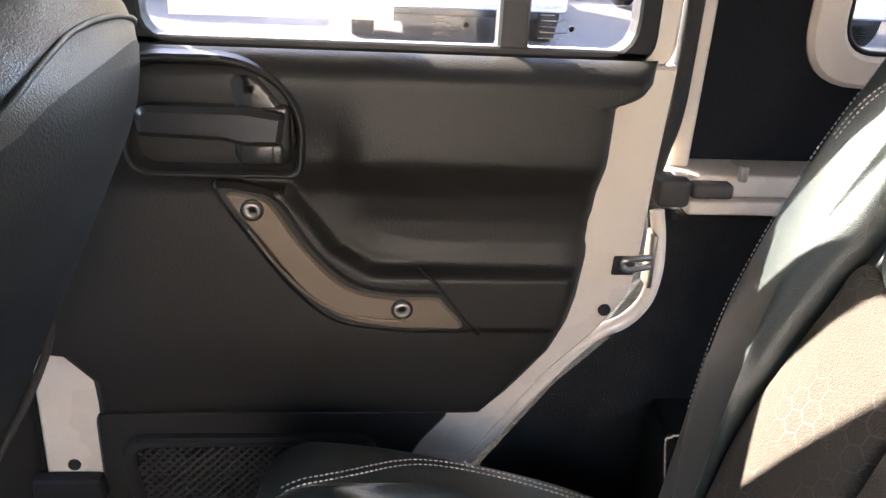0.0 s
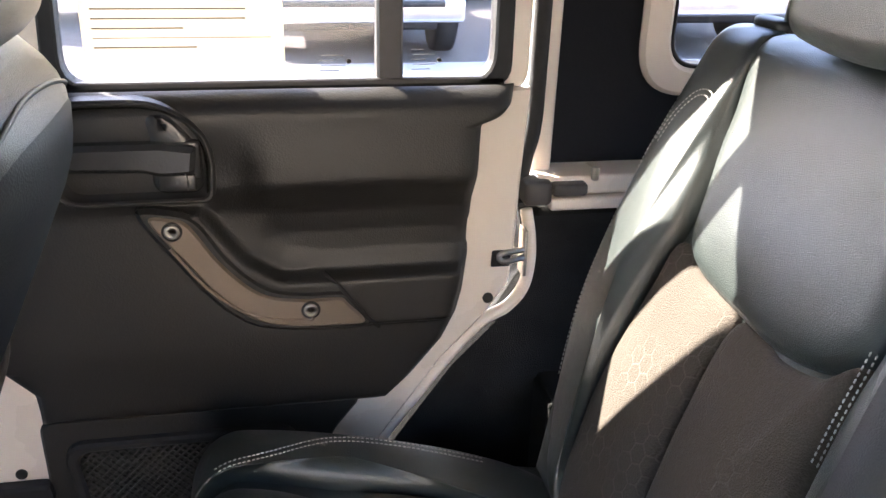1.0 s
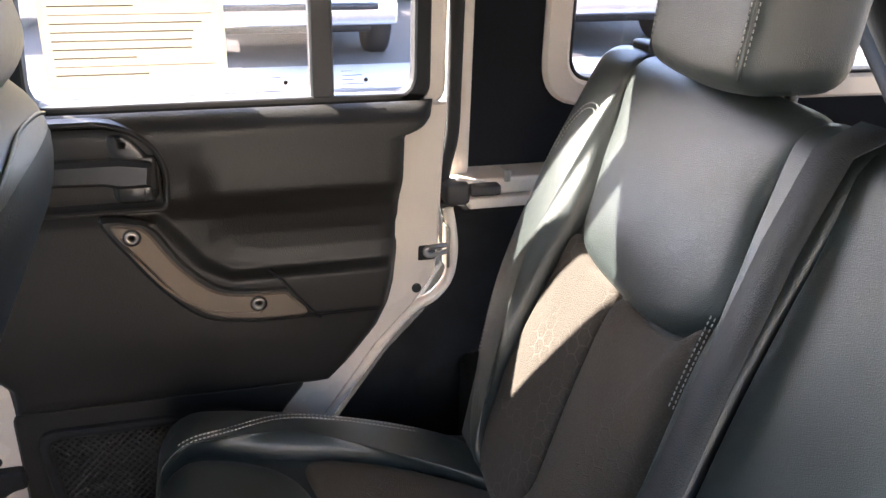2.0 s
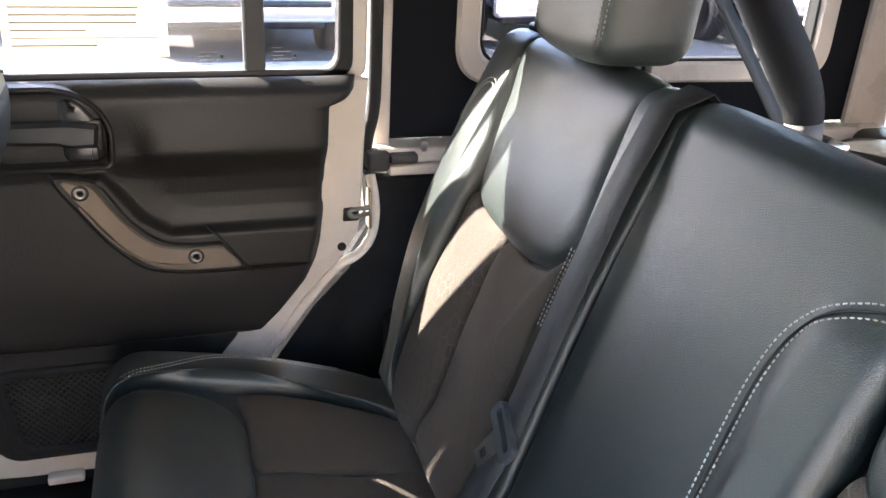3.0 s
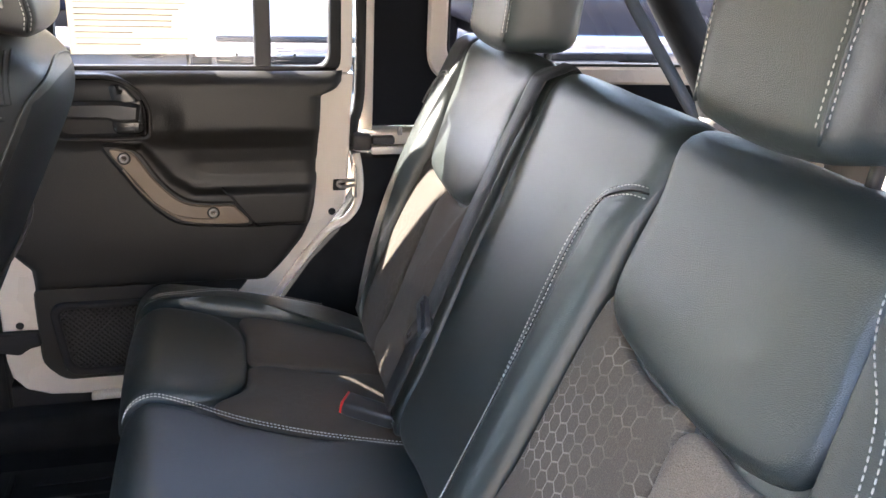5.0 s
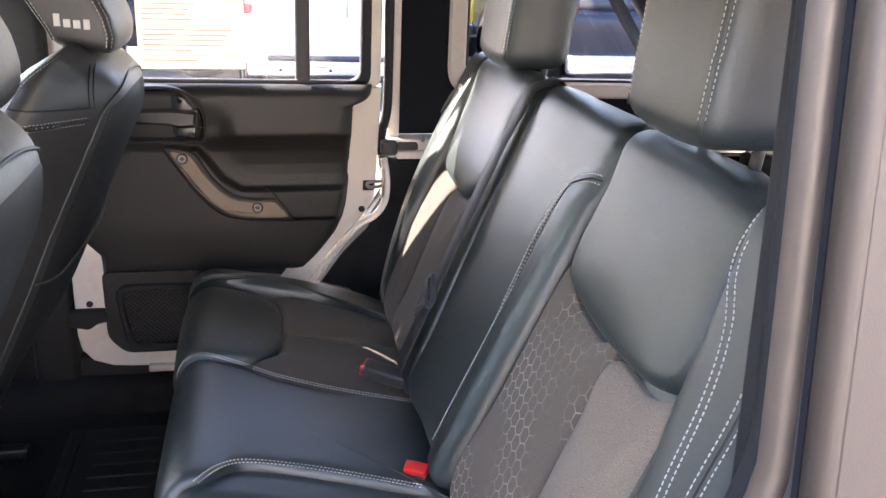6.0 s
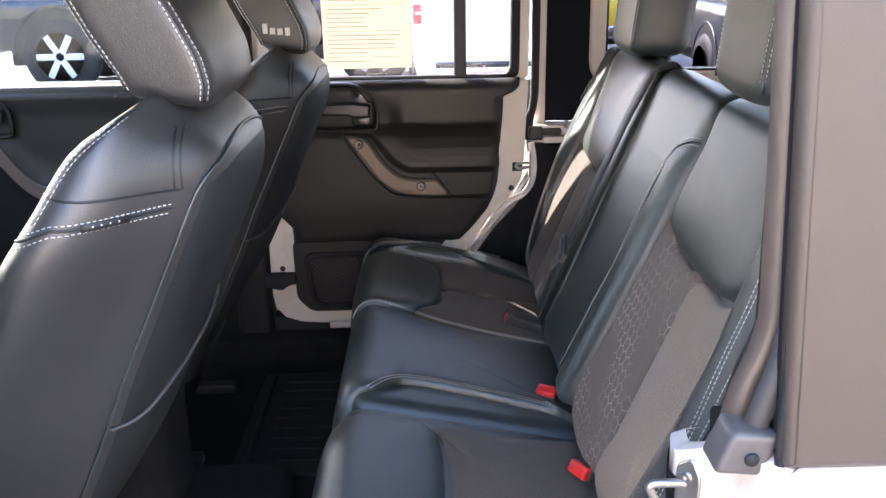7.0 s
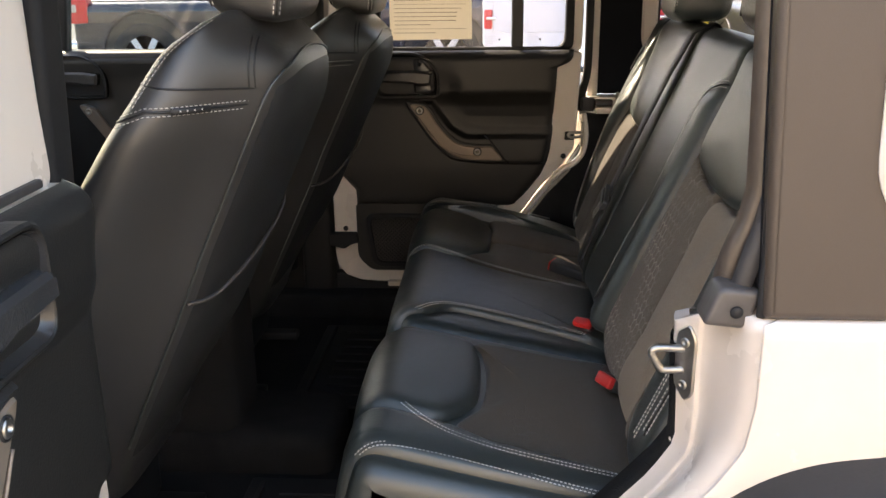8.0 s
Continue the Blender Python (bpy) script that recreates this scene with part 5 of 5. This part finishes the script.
def seat_front(z):
    return smooth_table([(0.70, -0.735), (1.0, -0.605), (1.1, -0.553), (1.243, -0.458), (1.291, -0.425), (1.332, -0.395), (1.373, -0.372), (1.400, -0.352), (1.418, -0.325), (1.435, -0.290)], z)


def front_seat(yc, label, sunk=0.0):
    """A bucket seat; its backrest leans back and its shoulders narrow to the headrest."""
    fs = thing("front_seat", (-0.5, yc, FLOOR_Z - sunk), label, "car seat", "front seats")
    z0, z1 = 0.70, 1.438

    def half(u, z):
        """Half the width at u, from the front to the rear face."""
        w = 0.285 - 0.105 * smoothstep(0.25, 1.0, u)
        return w * (1 - 0.22 * smoothstep(1.28, 1.45, z) - 0.10 * smoothstep(0.95, 0.7, z))

    def shape(p):
        z = z0 + (z1 - z0) * p.z
        u = (p.x + 1) / 2
        x = seat_front(z) + (seat_rear(z) - seat_front(z)) * u
        x += 0.042 * (1 - min(1.0, abs(p.y)) ** 2.5) * smoothstep(0.55, 1.0, u) * smoothstep(1.42, 1.30, z) * smoothstep(0.75, 1.0, z)
        return Vector((x, p.y * half(u, z), z)) - Vector((-0.5, 0, FLOOR_Z))

    bm = block(2.0, 2.0, 1.0, 0.0, 1, (0, 0, 0.5), (20, 28, 60))

    def soften(p):
        # round the box's corners before it is bent to shape
        x, y, z = p.x, p.y, p.z
        e = 6.0
        k = (abs(x) ** e + abs(y) ** e) ** (1 / e)
        if max(abs(x), abs(y)) > 1e-6:
            f = max(abs(x), abs(y)) / k
            x, y = x * f, y * f
        t = max(0, z - 0.93) / 0.07
        g = math.sqrt(max(0.0, 1 - t * t)) if t < 1 else 0.0
        g = 0.45 + 0.55 * g
        return shape(Vector((x * g + (1 - g) * 0.3, y * (0.55 + 0.45 * g), z)))

    warp(bm, soften)
    back = part("backrest", bm, VINYL_FRONT, fs)
    part("seat_cushion", block(0.52, 0.50, 0.16, 0.06, 5, (-0.36, 0, 0.26), (6, 6, 2)), VINYL_FRONT, fs)
    part("seat_base", block(0.44, 0.42, 0.16, 0.02, 3, (-0.32, 0, 0.10 + sunk)), BLACKP, fs)
    for dy in (0.18, -0.18):
        part("slide_rail", block(0.50, 0.035, 0.025, 0.006, 2, (-0.26, dy, 0.013 + sunk)), BLACKP, fs)
    hr = block(0.145, 0.25, 0.205, 0.022, 6, (0, 0, 0.1025), (6, 8, 10))

    def hpos(x, y, z):
        """The headrest leans forward: its front and rear edges slope, its foot dips to the rear."""
        u, v = x / 0.145 + 0.5, z / 0.205
        front = table([(0.0, -0.312), (0.12, -0.322), (0.35, -0.350), (0.7, -0.385), (1.0, -0.395)], v)
        rearx = table([(0.0, -0.222), (0.15, -0.215), (0.3, -0.220), (0.55, -0.244), (0.8, -0.275), (1.0, -0.300)], v)
        wide = 1 + 0.05 * math.sin(math.pi * min(1.0, max(0.0, v)))
        xx = front + (rearx - front) * u + 0.010 * (1 - (y / 0.125) ** 2) * (1 if x > 0.04 else 0)
        return Vector((0.5 + xx, y * wide, 1.434 - 0.016 * u + z - FLOOR_Z))

    warp(hr, lambda p: hpos(p.x, p.y, p.z))
    head = part("headrest", hr, VINYL_FRONT, fs)
    for dy in (-0.06, 0.06):
        part("post", tube([(0.5 - 0.285, dy, 1.47 - FLOOR_Z), (0.5 - 0.285, dy, 1.41 - FLOOR_Z)], 0.006, 10), CHROME, head)
        part("post_guide", lathe([(0.0, -0.016), (0.024, -0.016), (0.022, 0.0), (0.014, 0.004), (0.0, 0.004)], 16, "z"), BLACKP, head).location = (0.5 - 0.285, dy, 1.436 - FLOOR_Z)

    rows = []
    for s in (-1, 1):
        for end in (-1, 1):
            for g in (0.36, 0.84):
                x0, y0 = end * (0.0505 + 0.0225 * math.sin(g)), s * (0.103 + 0.0225 * math.cos(g))
                rows.append(stitches([hpos(x0, y0, 0.012 + 0.178 * k / 20) for k in range(21)], 0.0052, 0.0014, 0.0008))
            line = [hpos(end * (0.0505 + 0.0222 * math.sin(0.6)), s * (0.103 + 0.0222 * math.cos(0.6)), 0.010 + 0.182 * k / 20) for k in range(21)]
            part("seam_fold", tube(line, 0.0016, 6), BLACKP, head)
    part("stitching", join(*rows), THREAD, head, "pale contrast stitching", "", "", "stuff")

    def side(u, z, out=0.001):
        """A place on the outer side: u from 0 at the front to 1 at the rear."""
        w = 2 * u - 1
        r = max(0.0, 1 - abs(w) ** 6) ** (1 / 6)
        x = seat_front(z) + (seat_rear(z) - seat_front(z)) * u
        return Vector((x, -half(u, z) * r - out, z)) - Vector((-0.5, 0, FLOOR_Z))

    def rear(v, z, out=0.0015):
        """A place on the rear face: v from -1 at the outer to 1 at the inner edge."""
        u = (1 + (1 - abs(v) ** 6) ** (1 / 6)) / 2
        x = seat_front(z) + (seat_rear(z) - seat_front(z)) * u
        x += 0.042 * (1 - abs(v) ** 2.5) * smoothstep(1.42, 1.30, z) * smoothstep(0.75, 1.0, z)
        return Vector((x + out, half(u, z) * v, z)) - Vector((-0.5, 0, FLOOR_Z))

    def at(x, z, out=0.001):
        return side((x - seat_front(z)) / (seat_rear(z) - seat_front(z)), z, out)

    rows = []
    for dz in (0.0, -0.010):
        rows.append(stitches([at(seat_front(1.31) + 0.012 + (seat_rear(1.32) - seat_front(1.31) - 0.004) * k / 20, 1.326 + dz + 0.006 * (1 - k / 20) - 0.016 * max(0.0, 0.25 - k / 20) / 0.25) for k in range(21)], 0.0046, 0.0018, 0.00065))
    for dx in (0.0, 0.006):
        rows.append(stitches([at(seat_front(z) + 0.018 + dx, z) for z in [1.33 + 0.10 * k / 12 for k in range(13)]], 0.0046, 0.0018, 0.00048))
    part("stitching", join(*rows), THREAD, back, "pale contrast stitching", "", "", "stuff")
    for x0, z0_, x1, z1_ in ((-0.370, 1.356, -0.232, 1.340), (-0.247, 1.342, -0.245, 1.408), (-0.253, 1.342, -0.251, 1.408)):
        line = [at(x0 + (x1 - x0) * k / 14, z0_ + (z1_ - z0_) * k / 14, -0.0006) for k in range(15)]
        part("seam_fold", tube(line, 0.0018, 6), BLACKP, back)
    band = [at(seat_front(1.31) + 0.012 + (seat_rear(1.32) - seat_front(1.31) - 0.004) * k / 20, 1.321 + 0.006 * (1 - k / 20) - 0.016 * max(0.0, 0.25 - k / 20) / 0.25, -0.0004) for k in range(21)]
    part("seam_fold", tube(band, 0.002, 6), BLACKP, back)
    tag = [at(-0.328 + 0.036 * k / 4, 1.3245 - 0.0014 * k / 4, 0.002) for k in range(5)]
    part("tag", ribbon(tag, 0.009, (0, 0, 1), 0.001), BLACKP, back, "small dark woven tag")
    part("tag_print", join(*[block(0.0022, 0.0010, 0.0022, 0.0003, 1, at(-0.319 + 0.0065 * k, 1.3243 - 0.0003 * k, 0.0035)) for k in range(4)]), THREAD, back, "tiny pale print", "", "", "stuff")
    # rear face in the darkened copy, since it turns away from the daylight
    bm = bmesh.new()
    grid = [[bm.verts.new(rear(-0.95 + 1.90 * k / 20, 0.76 + (0.622 - 0.035 * abs(k / 10 - 1) ** 4) * i / 30, 0.0012 if 0 < i < 30 and 0 < k < 20 else -0.006)) for k in range(21)] for i in range(31)]
    for ra, rb in zip(grid, grid[1:]):
        for k in range(20):
            bm.faces.new((ra[k], ra[k + 1], rb[k + 1], rb[k]))
    part("rear_panel", finish(bm), BACKSHADE, back, "flat black rear panel, coloured darker still for shade")
    # piping where the rear panel meets the side, and the map pocket's edge
    edge = smooth_loop([rear(-0.93, 0.80 + 0.53 * k / 12) for k in range(13)] + [rear(-0.90, 1.352), rear(-0.78, 1.367), rear(-0.5, 1.379), rear(-0.1, 1.384), rear(0.35, 1.381), rear(0.75, 1.368), rear(0.92, 1.350)], 4, False)
    part("piping", tube(edge, 0.0021, 8), VINYL, back)
    edge = [rear(0.93, 1.35 - 0.50 * k / 24) for k in range(25)]
    part("piping", tube(edge, 0.0021, 8), VINYL, back)
    edge = smooth_loop([rear(-0.92, 1.038, 0.002), rear(-0.7, 1.045, 0.005), rear(-0.1, 1.09, 0.006), rear(0.5, 1.125, 0.005), rear(0.90, 1.14, 0.003)], 6, False)
    part("pocket_hem", tube(edge, 0.0032, 8), SEAL, back)
    return fs


front_seat(-0.47, "black vinyl driver's seat with a pale stitched side")
passenger = front_seat(0.375, "black vinyl front passenger seat with stitched headrest", 0.03)


marks = []
for k, (w, h) in enumerate(((0.010, 0.020), (0.011, 0.013), (0.011, 0.013), (0.010, 0.016))):
    marks.append(block(w, 0.002, h, 0.003, 2, (0.5 - 0.277 - 0.0225 + 0.015 * k, -0.1300, 1.472 - FLOOR_Z + (h - 0.013) / 2 - 0.0015 * k)))
part("emblem", join(*marks), THREAD, passenger, "pale embroidered emblem")


# ---- notice on the far window ----
note = thing("paper_notice", (-0.13, 0.793, 1.37), "cream printed sheet stuck to the window", "paper")
part("sheet", move(slab([(-0.117, -0.075), (0.116, -0.073), (0.114, 0.276), (-0.119, 0.276)], 0.0006, 0.0, 0.0002), Matrix.Identity(4)), PAPER, note)
bars = []
rng = random.Random(4)
for i in range(26):
    z = 0.225 - i * 0.0112
    w = rng.uniform(0.08, 0.20) if i % 6 else 0.205
    bars.append(block(w, 0.0004, 0.0016 if i % 6 else 0.0009, 0, 1, (-0.105 + w / 2, -0.0004, z)))
part("print", join(*bars), INK, note, "rows of unreadable print", "", "", "stuff")


for x0, n in ((0.028, 4), (0.143, 5)):
    sticker = thing("glass_mark", (x0, 0.7945, 1.28), "tiny maker's print on the window glass", "marking", "glass marks")
    part("print", join(*[block(w, 0.0003, 0.0011, 0, 1, (w / 2 + 0.002 * (k % 2), 0, 0.004 + 0.0062 * k)) for k, w in zip(range(n), (0.024, 0.030, 0.018, 0.028, 0.016))]), INK, sticker, "rows of unreadable print", "", "", "stuff")
    part("circle", move(lathe([(0.0029, 0), (0.0034, 0), (0.0034, -0.0003), (0.0029, -0.0003), (0.0029, 0)], 14), Matrix.Translation((0.036, 0, 0.015))), INK, sticker)


# ---- cars standing in the lot ----
def parked_car(place, yaw, paint, label, length=5.2, height=1.8, kind="truck"):
    v = thing("parked_car", (place[0], place[1], fall(place[1])), label, "car", "parked cars")
    v.rotation_euler = (0, 0, radians(yaw))
    L = length / 2
    body = block(length, 1.95, 0.62, 0.12, 5, (0, 0, 0.82), (10, 3, 2))
    part("body", body, paint, v)
    cab0, cab1 = (-0.9, 0.9) if kind == "truck" else ((-1.9, -0.1) if kind == "utility" else (-0.9, L - 0.15))
    hc = height - 1.08
    cab = block(cab1 - cab0, 1.75, hc, 0.12, 5, ((cab0 + cab1) / 2, 0, 1.08 + hc / 2), (6, 3, 3))
    warp(cab, lambda p: (p.x + (0.35 if p.x < (cab0 + cab1) / 2 else -0.18) * max(0, (p.z - 1.1)) / hc, p.y * (1 - 0.12 * max(0, p.z - 1.1) / hc), p.z))
    part("cabin", cab, paint, v)
    for s in (-1, 1):
        n = 2
        for k in range(n):
            a = cab0 + 0.40 + k * (cab1 - cab0 - 0.55) / n
            b = a + (cab1 - cab0 - 0.55) / n - 0.08
            w = part("side_window", slab(rounded([(a, 1.16), (b, 1.16), (b - 0.06, 1.08 + hc - 0.10), (a + (0.14 if k == 0 else 0), 1.08 + hc - 0.10)], 0.05), s * 0.80, s * 0.872, 0.004), DARKGLASS, v)
            warp_mesh = w.data
            for q in warp_mesh.vertices:
                q.co.y *= 1 - 0.12 * max(0, q.co.z - 1.1) / hc
    if kind == "utility":
        box = part("box_body", block(2.7, 1.98, 1.12, 0.03, 3, (L - 1.36, 0, 1.42)), paint, v, "white box body")
        for s in (-1, 1):
            part("rear_door", block(0.03, 0.86, 0.92, 0.012, 2, (L - 0.004, s * 0.45, 1.46)), paint, box)
            for z in (1.15, 1.45, 1.75):
                part("hinge", block(0.03, 0.10, 0.035, 0.006, 2, (L + 0.012, s * 0.90, z)), CHROME, box)
        part("lock_rod", tube([(L + 0.03, 0.06, 1.02), (L + 0.03, 0.06, 1.92)], 0.012, 8), CHROME, box)
        part("latch", block(0.03, 0.16, 0.05, 0.008, 2, (L + 0.025, 0.12, 1.40)), CHROME, box)
        part("step_bar", block(0.10, 1.5, 0.06, 0.02, 2, (L + 0.10, 0, 0.62)), BLACKP, box)
    if kind == "truck":
        part("bed_recess", block(L - 1.0, 1.6, 0.03, 0.01, 2, ((L + 0.9) / 2 + 0.02, 0, 1.135)), BLACKP, v)
    for s in (-1, 1):
        big = 1.15 if kind == "truck" else 1.0
        for x in (-L + 0.95, L - 0.92):
            wh = part("wheel", lathe([(0.0, -0.10), (0.26, -0.11), (0.36, -0.11), (0.39, -0.07), (0.39, 0.07), (0.36, 0.11), (0.26, 0.11), (0.0, 0.10)], 28), RUBBER, v)
            wh.location = (x, s * 0.90, 0.39 * big)
            wh.scale = (big, 1, big)
            rim = part("rim", lathe([(0.0, 0.02), (0.06, 0.02), (0.08, -0.01), (0.20, -0.01), (0.24, 0.03), (0.25, 0.03)], 24), BLACKP, wh)
            rim.location = (0, s * 0.115, 0)
            rim.rotation_euler = (0, 0, 0 if s > 0 else math.pi)
            for k in range(6):
                sp = part("spoke", block(0.21, 0.02, 0.075, 0.01, 2, (0.14, s * 0.022, 0)), ALLOY, rim, "silver alloy spoke")
                sp.rotation_euler = (0, radians(60 * k), 0)
            cz, ro = 0.42 * big, 0.50 * big
            arch = [(x + ro * math.cos(g), cz + ro * math.sin(g)) for g in [math.pi * i / 16 for i in range(17)]] + [(x + (ro - 0.045) * math.cos(math.pi - g), cz + (ro - 0.045) * math.sin(g)) for g in [math.pi * i / 16 for i in range(17)]]
            well = [(x + (ro - 0.05) * math.cos(g), cz + (ro - 0.05) * math.sin(g)) for g in [math.pi * i / 16 for i in range(17)]] + [(x - 0.40, 0.35), (x + 0.40, 0.35)]
            part("wheel_well", slab(well, s * 0.95, s * 0.985, 0.004), BLACKP, v)
            part("wheel_arch", slab(arch, s * 0.95, s * 0.995, 0.006), paint if kind == "truck" else BLACKP, v)
        if kind == "utility":
            part("tail_light", block(0.05, 0.09, 0.20, 0.02, 3, (L - 0.01, s * 0.93, 1.14)), RED, v, "small red tail light")
        elif kind == "suv":
            part("tail_light", block(0.06, 0.11, 0.20, 0.02, 3, (L - 0.02, s * 0.91, 1.20)), RED, v, "small red tail light")
        else:
            tall = part("tail_light", block(0.24, 0.20, 0.36, 0.03, 3, (L - 0.11, s * 0.885, 1.06)), RED, v, "red tail light")
            part("lens", block(0.10, 0.06, 0.10, 0.02, 2, (L - 0.05, s * 0.965, 1.06)), PAPER, tall, "pale reversing lens")
        part("headlight", block(0.06, 0.30, 0.20, 0.02, 3, (-L + 0.02, s * 0.75, 0.92)), CHROME, v)
    part("bumper", block(0.14, 1.9, 0.22, 0.04, 3, (L + 0.03, 0, 0.55)), CHROME, v, "bright rear bumper")
    part("bumper", block(0.14, 1.9, 0.22, 0.04, 3, (-L - 0.03, 0, 0.55)), BLACKP, v)
    part("underbody", block(length - 0.5, 1.5, 0.25, 0.03, 2, (0, 0, 0.45)), BLACKP, v)
    return v


ALLOY = material("alloy_silver", (0.58, 0.58, 0.59), 0.38, 0.15, 90, 0.03, 0.1, 12)
DARKGLASS = material("dark_car_glass", (0.02, 0.022, 0.025), 0.08, 0, 30, 0, 0.1, 3)
BLUEPAINT = material("dark_blue_paint", (0.018, 0.022, 0.035), 0.2, 0.3, 200, 0.01, 0.1, 2, "noise", 0.8)
BLACKPAINT = material("black_paint", (0.012, 0.014, 0.022), 0.35, 0.0, 200, 0.01, 0.1, 2, "noise", 0.25, 0.35)
VANWHITE = material("van_white", (0.75, 0.75, 0.75), 0.3, 0, 200, 0.01, 0.04, 2, "noise", 0.5)
YELLOW = material("yellow_paint", (0.75, 0.50, 0.04), 0.3, 0, 200, 0.01, 0.05, 2, "noise", 0.5)
pickup = parked_car((-2.86, 11.8, 0), 182, BLUEPAINT, "dark pickup truck parked side-on across the lot", 5.6, 1.9)
pickup.scale = (1.14, 1.0, 1.14)
parked_car((0.85, 10.75, 0), -90, VANWHITE, "white box-bodied work truck parked tail first", 5.5, 1.9, "utility")
suv = parked_car((4.35, 10.6, 0), -90, BLACKPAINT, "black off-roader parked tail first", 4.6, 1.85, "suv")
part("plate", block(0.012, 0.32, 0.15, 0.004, 2, (2.41, -0.80, 0.57)), material("plate_pink", (0.75, 0.58, 0.56), 0.5, 0, 60, 0.02, 0.1, 12), suv, "pale pinkish plate")
parked_car((7.6, 10.7, 0), -92, BLUEPAINT, "dark blue car parked tail first", 4.7, 1.8, "suv")
parked_car((2.6, 15.5, 0), -85, YELLOW, "yellow car parked further back in the lot", 4.6, 1.6, "suv")
